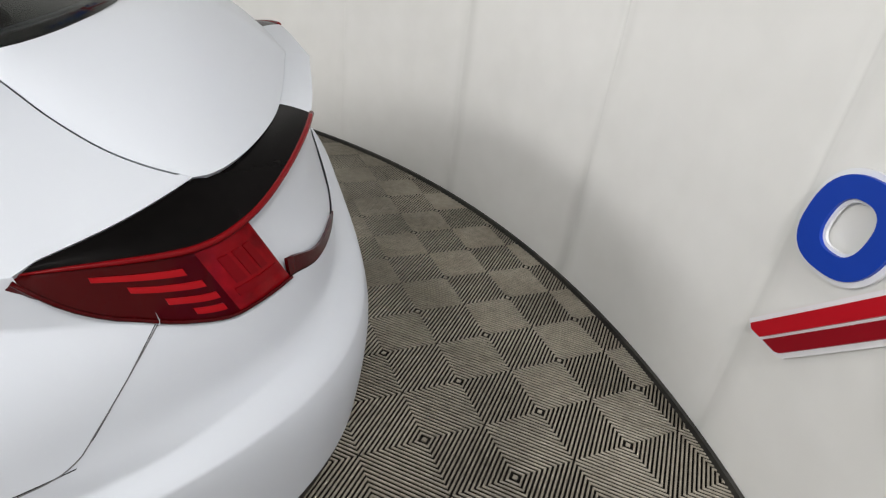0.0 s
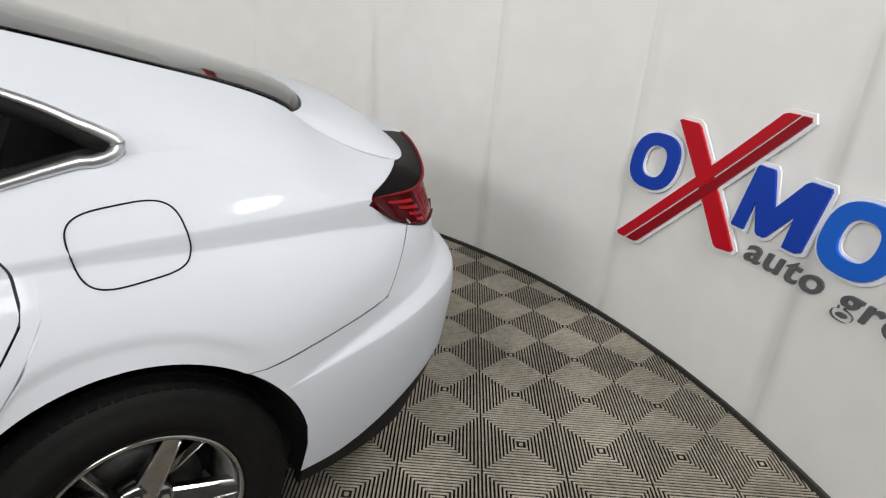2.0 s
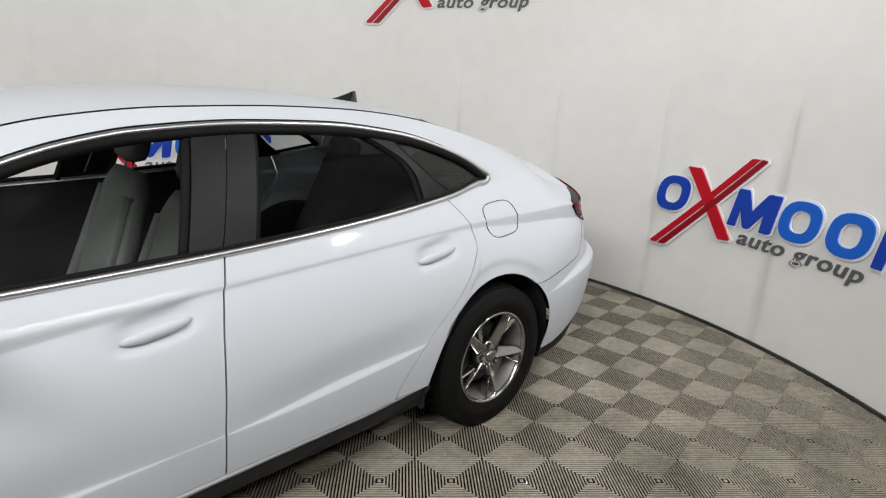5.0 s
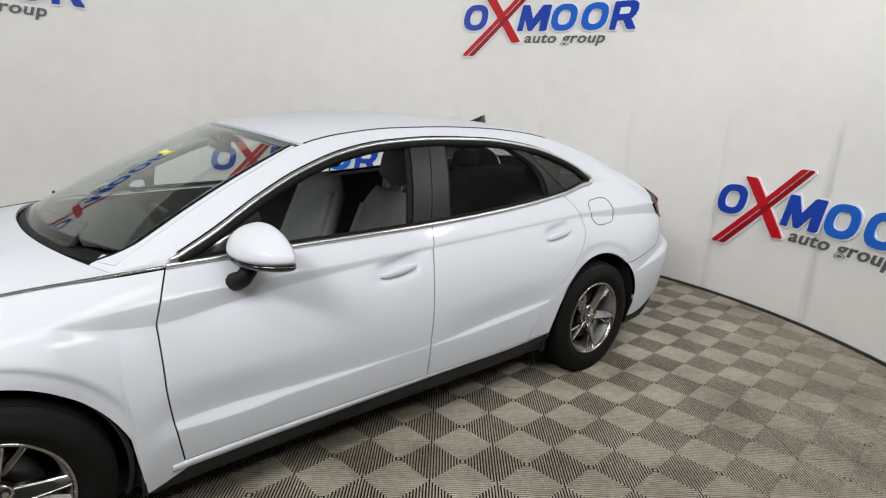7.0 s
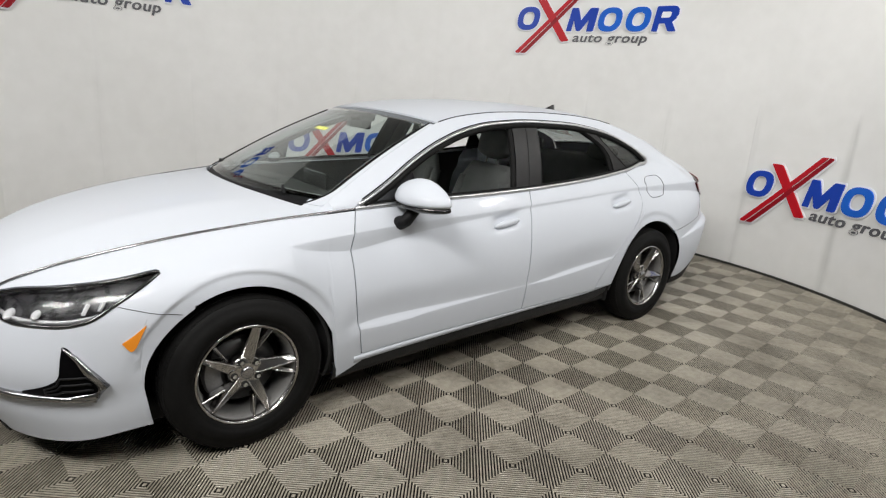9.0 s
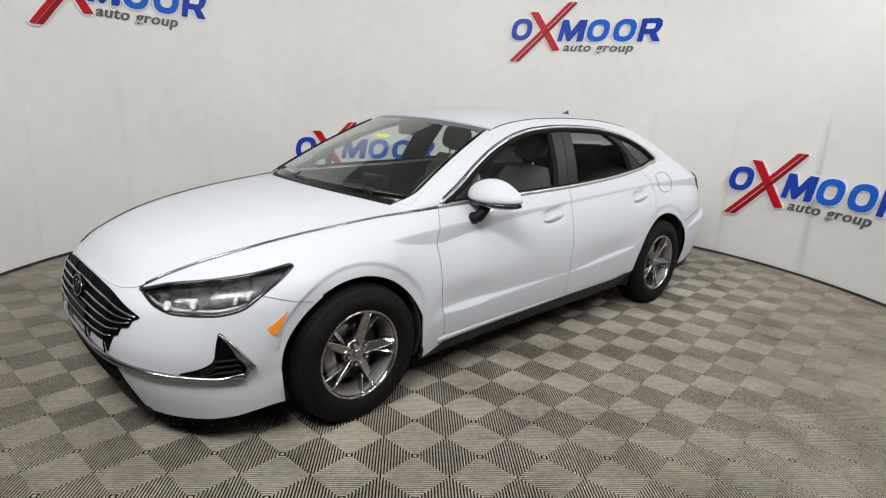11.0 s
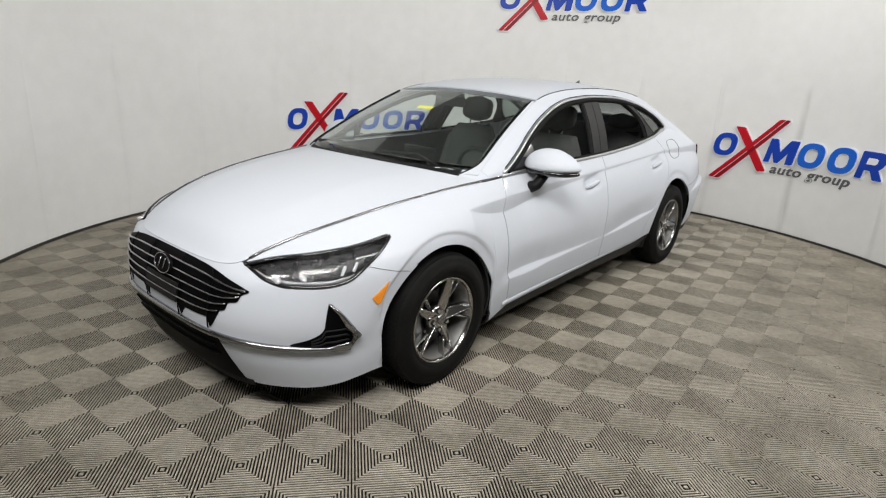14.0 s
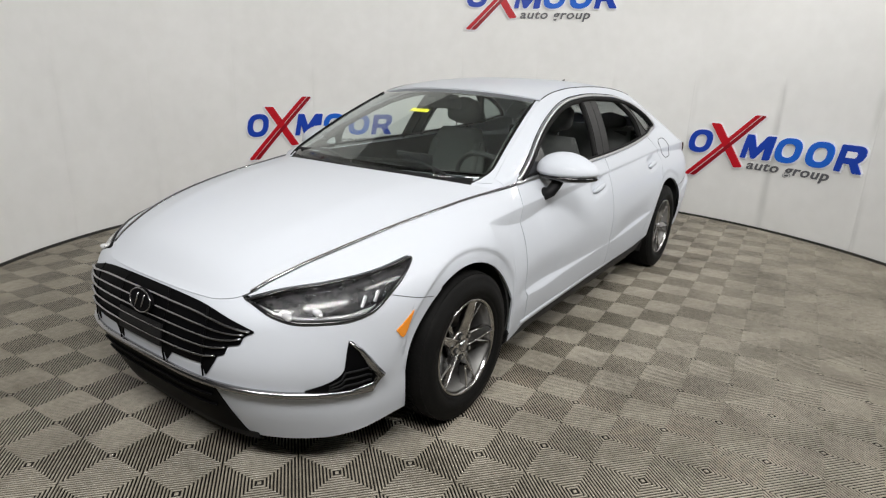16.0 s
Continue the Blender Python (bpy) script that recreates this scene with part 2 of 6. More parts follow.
red_facet = vary(bsdf("red_facet", (0.2, 0.003, 0.006), 0.15, 0.0, Specular_IOR_Level=0.2), (0.075, 0.001, 0.002), (0.25, 0.004, 0.007), 14.0, 60.0)
smoke_lens = vary(bsdf("smoke_lens", (0.004, 0.004, 0.004), 0.2, 0.0, Specular_IOR_Level=0.04), (0.0018, 0.0017, 0.0017), (0.005, 0.0042, 0.0042), 9.0, 60.0, 0.0, 200, (0.12, 0.35))
guide_grey = bsdf("guide_grey", (0.16, 0.16, 0.165), 0.35, 0.2)
lens_white = bsdf("lens_white", (0.85, 0.86, 0.88), 0.12, 0.6)
caliper_grey = vary(bsdf("caliper_grey", (0.2, 0.2, 0.2), 0.5, 0.7), (0.15, 0.15, 0.15), (0.26, 0.26, 0.26), 12.0, 90.0)
amber = bsdf("amber", (0.80, 0.26, 0.012), 0.2, 0.0, Coat_Weight=1.0)
seat_cloth = vary(bsdf("seat_cloth", (0.22, 0.225, 0.225), 0.85), (0.052, 0.056, 0.054), (0.088, 0.092, 0.089), 8.0, 180.0, 0.5, 900)
trim_dark = vary(bsdf("trim_dark", (0.02, 0.02, 0.021), 0.7), (0.006, 0.006, 0.0065), (0.014, 0.014, 0.0145), 6.0, 90.0)
trim_grey = vary(bsdf("trim_grey", (0.30, 0.30, 0.29), 0.85), (0.26, 0.26, 0.25), (0.35, 0.35, 0.34), 6.0, 90.0)
sign_blue = bsdf("sign_blue", (0.012, 0.055, 0.42), 0.35, 0.0, Specular_IOR_Level=0.2)
sign_blue_light = bsdf("sign_blue_light", (0.015, 0.13, 0.62), 0.35, 0.0, Specular_IOR_Level=0.2)
sign_red = bsdf("sign_red", (0.50, 0.008, 0.018), 0.35, 0.0, Specular_IOR_Level=0.2)
sign_red_dark = bsdf("sign_red_dark", (0.28, 0.006, 0.014), 0.35, 0.0, Specular_IOR_Level=0.2)
sign_white = bsdf("sign_white", (0.86, 0.87, 0.90), 0.4)
sign_grey = bsdf("sign_grey", (0.11, 0.11, 0.12), 0.45)
yellow_tag = bsdf("yellow_tag", (0.85, 0.75, 0.02), 0.5)

# ---- the round booth ----
def arc_point(deg, r, z):
    return (RX + r * math.cos(radians(deg)), RY + r * math.sin(radians(deg)), z)


def arc_block(a0, a1, r0, r1, z0, z1, n=8, bevel=0.0):
    """A curved slab between two angles, two radii and two heights."""
    bm = bmesh.new()
    rings = []
    for a in lin(a0, a1, n + 1):
        rings.append([bm.verts.new(arc_point(a, r, z)) for r, z in ((r0, z0), (r1, z0), (r1, z1), (r0, z1))])
    for p, q in zip(rings, rings[1:]):
        for i in range(4):
            j = (i + 1) % 4
            bm.faces.new((p[i], p[j], q[j], q[i]))
    bm.faces.new(rings[0])
    bm.faces.new(rings[-1][::-1])
    bmesh.ops.recalc_face_normals(bm, faces=bm.faces[:])
    return bm


A_END, B_END = -49.7, 154.7
booth = empty("wall_round", "curved white panelled booth wall with faint joints", "wall", kind="structure")
# the backing that carries the sheets
part("backing", arc_block(A_END, B_END, RAD + 0.014, RAD + 0.11, -0.012, CEIL, 90), wall_white, booth, smooth=False)

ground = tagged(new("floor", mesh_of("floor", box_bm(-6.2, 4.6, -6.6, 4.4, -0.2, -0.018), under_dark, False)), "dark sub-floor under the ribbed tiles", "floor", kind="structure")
ceiling = tagged(new("ceiling", mesh_of("ceiling", box_bm(-6.2, 4.6, -6.6, 4.4, CEIL, CEIL + 0.1), ceiling_grey, False)), "plain grey ceiling", "ceiling", kind="structure")
for nm, b in (("wall_north", (-6.4, 4.8, 4.4, 4.6)), ("wall_south", (-6.4, 4.8, -6.8, -6.6)), ("wall_west", (-6.4, -6.2, -6.6, 4.4)), ("wall_east", (4.6, 4.8, -6.6, 4.4))):
    tagged(new(nm, mesh_of(nm, box_bm(*b, -0.2, CEIL + 0.1), room_grey, False)), "plain grey room wall", "wall", kind="structure")

base = empty("baseboard", "black rubber strip along the foot of the booth wall", "baseboard", kind="structure")
part("strip", arc_block(A_END, B_END, RAD - 0.016, RAD - 0.002, -0.012, 0.020, 150), strip_black, base, smooth=False)


def flood_lamp(deg, r, z, power, w, d, aim):
    """An unseen flood lamp hung under the ceiling and turned to aim; its housing is made up."""
    at = Vector(arc_point(deg, r, z))
    e = empty("flood_lamp", "unseen flat white flood lamp under the ceiling", "flood lamp", "flood lamps")
    e.matrix_world = look(at, aim)
    part("housing", box_bm(-w / 2 - 0.02, w / 2 + 0.02, -d / 2 - 0.02, d / 2 + 0.02, 0.004, 0.07, 0.01), sign_white, e)
    part("stem", tube_bm([(0, 0, 0.06), tuple(e.matrix_world.inverted() @ Vector((at.x, at.y, CEIL)))], 0.012, 8), steel_dark, e)
    lamp = bpy.data.lights.new("lamp", "AREA")
    lamp.shape, lamp.size, lamp.size_y, lamp.energy = "RECTANGLE", w, d, power
    lamp.color = (1.0, 0.985, 0.965)
    ob = new("lamp", lamp)
    ob.parent = e
    return e


# unseen lamps; the low one at -171 is added only to brighten the nose
for deg, r, z, power, w, d, aim in ((-44, 3.6, 3.3, 85, 0.45, 0.3, (2.8, -0.4, 0.7)), (-115, 3.0, 4.06, 24, 1.5, 0.5, (RX, RY, 1.2)), (-146, 4.4, 4.0, 200, 2.2, 0.9, (0.8, -0.4, 1.0)), (-171, 4.1, 2.7, 30, 0.9, 0.4, (-1.9, -0.3, 0.5)), (-86, 4.2, 3.6, 78, 2.4, 0.5, (RX + 0.6, RY, 0.5))):
    flood_lamp(deg, r, z, power, w, d, aim)

# wall sheets, each a piece of its own, with edges eased back at the joints
STEP_A = 14.6


def sheet_piece(a0, a1, z0, z1, ease):
    g = math.degrees(0.0001 / RAD)
    cols = [a0 + g + math.degrees(d / RAD) for d in (0, 0.004, 0.009, 0.016, 0.028)]
    cols += lin(a0 + 1.0, a1 - 1.0, 9)
    cols += [a1 - g - math.degrees(d / RAD) for d in (0.028, 0.016, 0.009, 0.004, 0)]
    mid = (a0 + a1) / 2
    rows = []
    for z in lin(z0, z1, 5):
        row = []
        for a in cols:
            d = min(abs(a - a0), abs(a1 - a)) * math.pi / 180 * RAD
            bow = 0.0022 * math.cos((a - mid) / (a1 - a0) * 2 * math.pi) * ease
            row.append(arc_point(a, RAD + 0.0042 * ease * math.exp(-((d / 0.013) ** 2)) - bow, z))
        rows.append(row)
    return grid_bm(rows, (RX - arc_point(mid, 1, 0)[0], RY - arc_point(mid, 1, 0)[1], 0), 0.010)


joints = [-20.5 + STEP_A * k for k in range(-2, 13)]
for a0, a1 in zip(joints, joints[1:]):
    part("panel", sheet_piece(a0, a1, 0.0, 1.558, random.uniform(0.25, 0.5)), wall_white, booth)
    part("panel", sheet_piece(a0, a1, 1.5582, CEIL, random.uniform(0.05, 0.15)), wall_white, booth)
def curve(*pts):
    """A smooth function of one number through (a, b) pairs, with no overshoot."""
    xs = np.array([p[0] for p in pts], float)
    ys = np.array([p[1] for p in pts], float)
    h, d = np.diff(xs), np.diff(ys) / np.diff(xs)
    m = np.zeros(len(xs))
    m[0], m[-1] = d[0], d[-1]
    for i in range(1, len(xs) - 1):
        if d[i - 1] * d[i] > 0:
            w1, w2 = 2 * h[i] + h[i - 1], h[i] + 2 * h[i - 1]
            m[i] = (w1 + w2) / (w1 / d[i - 1] + w2 / d[i])

    def f(x):
        x = min(max(x, xs[0]), xs[-1])
        i = min(max(int(np.searchsorted(xs, x)) - 1, 0), len(xs) - 2)
        t = (x - xs[i]) / h[i]
        return float((1 + 2 * t) * (1 - t) ** 2 * ys[i] + t * (1 - t) ** 2 * h[i] * m[i] + t * t * (3 - 2 * t) * ys[i + 1] + t * t * (t - 1) * h[i] * m[i + 1])

    return f


# ---- the car's body as functions: x runs from nose to tail, z up, the half-width is measured from the middle ----
XF, XR, NF, NR = -1.30, 1.45, 3.0, 3.7
half_width = curve((-2.4, 0.915), (-1.42, 0.915), (-0.9, 0.918), (0.0, 0.922), (0.9, 0.925), (1.42, 0.925), (2.5, 0.915))
edge_y = curve((-2.4, 0.80), (-2.2, 0.77), (-2.08, 0.726), (-1.96, 0.701), (-1.84, 0.689), (-1.7, 0.685), (-1.3, 0.725), (-0.87, 0.785), (0.0, 0.795), (0.6, 0.785), (1.22, 0.745), (1.53, 0.70), (1.8, 0.71), (2.1, 0.74), (2.5, 0.78))
edge_z = curve((-2.4, 0.66), (-2.24, 0.692), (-2.15, 0.741), (-2.08, 0.770), (-2.0, 0.799), (-1.7, 0.870), (-1.4, 0.914), (-1.1, 0.945), (-0.87, 0.963), (0.29, 0.993), (0.8, 1.02), (1.22, 1.058), (1.53, 1.10), (1.8, 1.10), (2.1, 1.08), (2.5, 1.05))
nose_x = curve((0.13, -2.275), (0.2, -2.305), (0.3, -2.345), (0.38, -2.367), (0.45, -2.375), (0.6, -2.345), (0.7, -2.295), (0.8, -2.20), (0.9, -2.1))
tail_x = curve((0.2, 2.42), (0.3, 2.47), (0.42, 2.52), (0.6, 2.535), (0.68, 2.52), (0.74, 2.465), (0.9, 2.45), (1.0, 2.44), (1.1, 2.42))


roll_power = curve((-2.4, 3.2), (-1.5, 3.2), (-0.9, 2.4), (1.5, 2.3), (2.0, 2.8), (2.4, 3.0))


def squeeze(x, z):
    """How far the plan outline has drawn in towards the nose or the tail, 1 in the middle and 0 at the ends."""
    if x < XF:
        r = min((XF - x) / (XF - nose_x(z)), 1)
        return (1 - r**NF) ** (1 / NF)
    if x > XR:
        r = min((x - XR) / (tail_x(z) - XR), 1)
        return (1 - r**NR) ** (1 / NR)
    return 1.0


def section(x, z):
    """Half-width of the side at (x, z) before the nose and tail draw in."""
    w, top, mid = half_width(x), edge_z(x), 0.60
    if z > mid:
        t = (z - mid) / (top - mid)
        s = w - (w - edge_y(x)) * max(t, 0) ** roll_power(x)
    else:
        n = min(max((-1.66 - x) / 0.3, 0), 1)  # the front corner flares out again under the bar
        s = w - (0.055 - 0.030 * n) * ((mid - z) / 0.4) ** 2 - 0.010 * n * math.exp(-(((z - 0.34) / 0.06) ** 2))
    return s


def side(x, z):
    return squeeze(x, z) * section(x, z)


CAR = empty("car", "white four-door sedan with alloy wheels on ribbed tiles", "car")
WX_F, WX_R, WZ, ARCH_F, ARCH_R = -1.42, 1.42, 0.330, 0.380, 0.400
AX_F, AX_R = WX_F - 0.010, WX_R - 0.010  # the middles of the wheel openings

# feature lines on the side: (x, z)
lamp_up = curve((-2.226, 0.692), (-2.14, 0.727), (-2.03, 0.747), (-1.87, 0.771), (-1.730, 0.797))
crease_a = curve((-1.229, 0.842), (-1.1, 0.853), (-0.92, 0.868), (-0.5, 0.888), (-0.2, 0.897), (0.1, 0.909), (0.5, 0.925), (0.88, 0.941), (1.12, 0.951), (1.29, 0.957), (1.6, 0.958), (1.9, 0.962), (2.03, 0.961))
crease_b = curve((-1.229, 0.840), (-1.12, 0.811), (-1.02, 0.795), (-0.95, 0.791), (-0.7, 0.818), (-0.5, 0.843), (-0.2, 0.869), (0.1, 0.891), (0.5, 0.910), (0.88, 0.927), (1.12, 0.936), (1.29, 0.934), (1.57, 0.917), (1.76, 0.910), (1.92, 0.903), (2.03, 0.890), (2.14, 0.874))
crease_l = curve((-1.02, 0.415), (-0.913, 0.447), (-0.74, 0.456), (-0.533, 0.460), (-0.294, 0.463), (-0.02, 0.466), (0.2, 0.472), (0.35, 0.485), (0.6, 0.512), (0.85, 0.530), (1.02, 0.540))
crease_t = curve((-1.02, 0.001), (-0.913, 0.024), (-0.74, 0.036), (-0.64, 0.034), (-0.533, 0.024), (-0.294, 0.016), (-0.02, 0.005), (0.08, 0.002), (0.22, 0.006), (0.4, 0.018), (0.6, 0.024), (0.8, 0.020), (1.02, 0.001))
door_f = curve((0.20, -0.868), (0.29, -0.884), (0.45, -0.912), (0.6, -0.930), (0.78, -0.932), (0.86, -0.916), (0.97, -0.873))
door_b = curve((0.20, 0.172), (0.45, 0.172), (0.6, 0.177), (0.76, 0.19), (0.88, 0.215), (1.01, 0.255))
door_c = curve((0.30, 0.83), (0.39, 0.862), (0.52, 0.962), (0.6, 1.035), (0.69, 1.145), (0.82, 1.258), (0.88, 1.292), (0.93, 1.291), (0.99, 1.262), (1.05, 1.215))
body_low = curve((-1.10, 0.280), (-0.6, 0.304), (0.1, 0.319), (0.8, 0.330), (1.06, 0.338))


HANDLES = ((0.02, 0.832), (1.065, 0.868))
bumper_step = curve((1.76, 0.001), (1.9, 0.016), (2.1, 0.034), (2.4, 0.045))
bumper_crease = curve((1.70, 0.56), (1.79, 0.578), (1.93, 0.613), (2.1, 0.648), (2.3, 0.682), (2.6, 0.70))


def smoothstep(a, b, v):
    t = min(max((v - a) / (b - a), 0), 1)
    return t * t * (3 - 2 * t)


def skin_y(x, z):
    """Half-width of the finished side with its creases and arch flares."""
    s = side(x, z)
    k = squeeze(x, z)
    # shoulder crease: under it a narrow band turns down, then the side swells out again
    za, zb = crease_a(x), crease_b(x)
    if z <= za:
        w = 1 - smoothstep(0.6, 1.2, x)
        u = (za - z) / (za - zb) if z > zb else (1 - min((zb - z) / (0.20 + 0.15 * w), 1)) ** (1.7 - 0.4 * w)
        s -= 0.62 * min(za - zb, 0.062) * u * smoothstep(-1.235, -1.185, x)
    # bumper crease behind the rear wheel
    if x > 1.7:
        zc = bumper_crease(x)
        th = bumper_step(x)
        d = 0.85 * th * k ** 0.4
        if z > zc - th / 2:
            s -= d * ((z - zc + th / 2) / th if z < zc + th / 2 else 1 - smoothstep(0.02, 0.22, z - zc))
        s += 0.4 * d * (1 if z > zc - th / 2 else 1 - smoothstep(0, 0.25, zc - z))
    # bowls behind the door handles
    for xh, zh in HANDLES:
        s -= 0.024 * math.exp(-(((x - xh) / 0.098) ** 4) - (((z - zh - 0.010 - 0.12 * (x - xh)) / 0.036) ** 4))
    # lower crease of the doors
    zl, th = crease_l(x), crease_t(x)
    if z >= zl:
        s -= 0.62 * th * (1 - smoothstep(0.0, 0.16, z - zl))
    elif z > zl - th:
        s -= 0.62 * th * (z - zl + th) / th
    # flares round the wheel openings
    for cx, r in ((AX_F, ARCH_F), (AX_R, ARCH_R)):
        d = math.hypot(x - cx, z - WZ)
        if d < r + 0.11 and z > 0.2:
            f = (1 - smoothstep(1.62, 1.76, x)) * (smoothstep(1.10, 1.30, x) if cx > 0 else 1)
            if cx > 0:
                f *= smoothstep(0.1, 0.75, (z - WZ) / d)
                s -= f * 0.009 * (1 - smoothstep(r + 0.038, r + 0.068, d))
            else:  # a crisp step over the wheel that fades behind it, and a lip that leans in
                f *= smoothstep(-0.1, 0.55, (z - WZ) / d)
                s -= f * (0.010 * (1 - smoothstep(r + 0.048, r + 0.066, d)) + 0.009 * max(0, 1 - (d - r) / 0.056))
    return s


def heights(lo, up, stops, counts):
    """Heights from lo to up that pass the given stops, kept in order, with so many steps between them."""
    full = [lo]
    for i, z in enumerate(stops):
        rest = len(stops) - i
        full.append(min(max(z, full[-1] + 0.0006), up - 0.0008 * rest))
    full = [lo] + [max(z, lo + 0.0002 * (i + 1)) for i, z in enumerate(full[1:])] + [up]
    out = [lo]
    for a, b, n in zip(full, full[1:], counts):
        out += [a + (b - a) * (i + 1) / n for i in range(n)]
    return out


ROWS_DOOR = (6, 1, 2, 1, 30, 1, 2, 1, 5)
ROWS_PANEL = (16, 1, 2, 1, 6)


def row_z(x, lo, up, lower=False):
    """Heights of a column's points, with rows kept on the creases."""
    za, zb, zl, zt = crease_a(x), crease_b(x), crease_l(x), crease_l(x) - crease_t(x)
    m = min(0.003, (za - zb) / 3)
    band = [zb - 0.004, zb + m, za - m, za + 0.004]
    if lower:
        g = min(0.002, (zl - zt) / 3)
        return heights(lo, up, [zt - 0.004, zt + g, zl - g, zl + 0.004] + band, ROWS_DOOR)
    return heights(lo, up, band, ROWS_PANEL)


def arch(x, cx, r, below):
    d = r * r - (x - cx) ** 2
    return WZ + math.sqrt(d) if d > 0 else below


def column_rows(xs, low, up, s, n=14, push=0.0, fn=None):
    """Rows over columns x, each running from low(x) to up(x)."""
    fn = fn or skin_y
    rows = []
    for i in range(n + 1):
        row = []
        for x in xs:
            z = low(x) + (up(x) - low(x)) * i / n
            row.append((x, s * (fn(x, z) + push), z))
        rows.append(row)
    return rows


def nose_rows(ks, low, up, s, n=12, push=0.0):
    """Rows round the nose: k is 1 in the middle and 0 beside the wheel; push lifts them off the skin."""
    rows = []
    for i in range(n + 1):
        row = []
        for k in ks:
            z = low(k) + (up(k) - low(k)) * i / n
            row.append(nose_point(k, z, s, push))
        rows.append(row)
    return rows


def blunt(y):
    """How far the middle of the nose is set back from its rounded plan."""
    return 0.012 * (1 - smoothstep(0.10, 0.54, abs(y)))


def nose_point(k, z, s, push=0.0):
    def at(k, z):
        x = XF - (XF - nose_x(z)) * min(max(k, 0), 1)
        y = skin_y(x, z) if k < 1 else 0
        return Vector((x + blunt(y), s * y, z))
    p = at(k, z)
    if push:
        e = 0.004
        a = at(k - e, z) - at(k + e, z) if e < k < 1 - e else (at(k, z) - at(k - e, z) if k >= 1 - e else at(k, z) - at(k + e, z))
        if k >= 1 - e:
            a = Vector((0, s, 0))
        b = at(k, z + 0.01) - at(k, z - 0.01)
        nrm = a.cross(b).normalized()
        if nrm.x > 0 and abs(nrm.x) > abs(nrm.y) or nrm.y * s < -0.2:
            nrm = -nrm
        p = p + nrm * push
    return tuple(p)


def k_of(x, z):
    return (XF - x) / (XF - nose_x(z))


def k_curve(*pts):
    return curve(*sorted((k_of(x, z), z) for x, z in pts))


def tail_point(k, z, s, push=0.0):
    """The tail: k is 1 in the middle of the back and 0 beside the rear wheel."""
    def at(k, z):
        x = XR + (tail_x(z) - XR) * min(max(k, 0), 1)
        return Vector((x, s * (skin_y(x, z) if k < 1 else 0), z))
    p = at(k, z)
    if push:
        e = 0.004
        a = Vector((0, s, 0)) if k >= 1 - e else at(min(k + e, 1), z) - at(max(k - e, 0), z)
        b = at(k, z + 0.01) - at(k, z - 0.01)
        nrm = a.cross(b).normalized()
        if nrm.x < -0.05 or nrm.y * s < -0.3:
            nrm = -nrm
        p = p + nrm * push
    return tuple(p)


def tail_rows(ks, low, up, s, n=12, push=0.0):
    return [[tail_point(k, low(k) + (up(k) - low(k)) * i / n, s, push) for k in ks] for i in range(n + 1)]


def kr_of(x, z):
    return (x - XR) / (tail_x(z) - XR)


def ks_between(k0, k1, n):
    """Columns spread evenly round the superellipse."""
    a0, a1 = math.acos(min(k0, 1) ** (NF / 2)), math.acos(min(k1, 1) ** (NF / 2))
    return [max(math.cos(a), 0) ** (2 / NF) for a in lin(a0, a1, n)]


def seam_line(x):
    """The joint between fender and bumper, from the lamp's tip down to the wheel opening."""
    return 0.786 + (x + 1.717) / 0.112 * (0.657 - 0.786)


# ---- upper surfaces ----
top_z = curve((-2.32, 0.676), (-2.2, 0.785), (-2.0, 0.866), (-1.7, 0.938), (-1.4, 0.980), (-1.15, 1.0), (-1.0, 1.003))
roof_z = curve((-0.45, 1.370), (-0.2, 1.415), (0.1, 1.443), (0.4, 1.453), (0.7, 1.448), (1.0, 1.428), (1.3, 1.392), (1.45, 1.365))
rail_y = curve((-1.0, 0.728), (-0.75, 0.675), (-0.28, 0.585), (0.0, 0.563), (0.5, 0.555), (1.0, 0.550), (1.24, 0.556), (1.6, 0.558), (1.86, 0.546), (1.93, 0.545), (1.985, 0.562), (2.046, 0.598), (2.115, 0.634), (2.165, 0.648), (2.212, 0.652))
rail_z = curve((-1.0, 0.985), (-0.75, 1.122), (-0.5, 1.249), (-0.28, 1.340), (-0.1, 1.378), (0.2, 1.405), (0.5, 1.410), (0.8, 1.402), (1.06, 1.380), (1.24, 1.352), (1.6, 1.262), (1.86, 1.182), (1.93, 1.148), (1.985, 1.103), (2.046, 1.062), (2.115, 1.030), (2.165, 1.014), (2.212, 1.001))
glass_top = curve((-0.86, 0.968), (-0.7, 1.045), (-0.5, 1.150), (-0.3, 1.238), (-0.1, 1.298), (0.1, 1.330), (0.4, 1.345), (0.7, 1.338), (1.06, 1.296), (1.3, 1.226), (1.42, 1.170), (1.495, 1.116))


def edge_half(x):
    """Half-width of the line where the bonnet, the belt and the boot meet the side."""
    return side(x, edge_z(x))


def house_y(x, z):
    """Half-width of the glasshouse side between belt and roof rail."""
    z0, z1 = edge_z(x), rail_z(x)
    t = min(max((z - z0) / max(z1 - z0, 1e-4), 0), 1)
    return edge_half(x) + (rail_y(x) - edge_half(x)) * t + 0.022 * math.sin(math.pi * t)


def cowl_x(y):
    return -1.195 + 0.20 * (abs(y) / 0.72) ** 2.2


# hood: its front edge lies on the nose above the grille
lamp_k0, lamp_k1 = k_of(-2.226, 0.690), k_of(-1.715, 0.789)


def bonnet_seam(k):
    return 0.704 - 0.026 * min(max((k - lamp_k0) / (0.97 - lamp_k0), 0), 1) ** 0.5


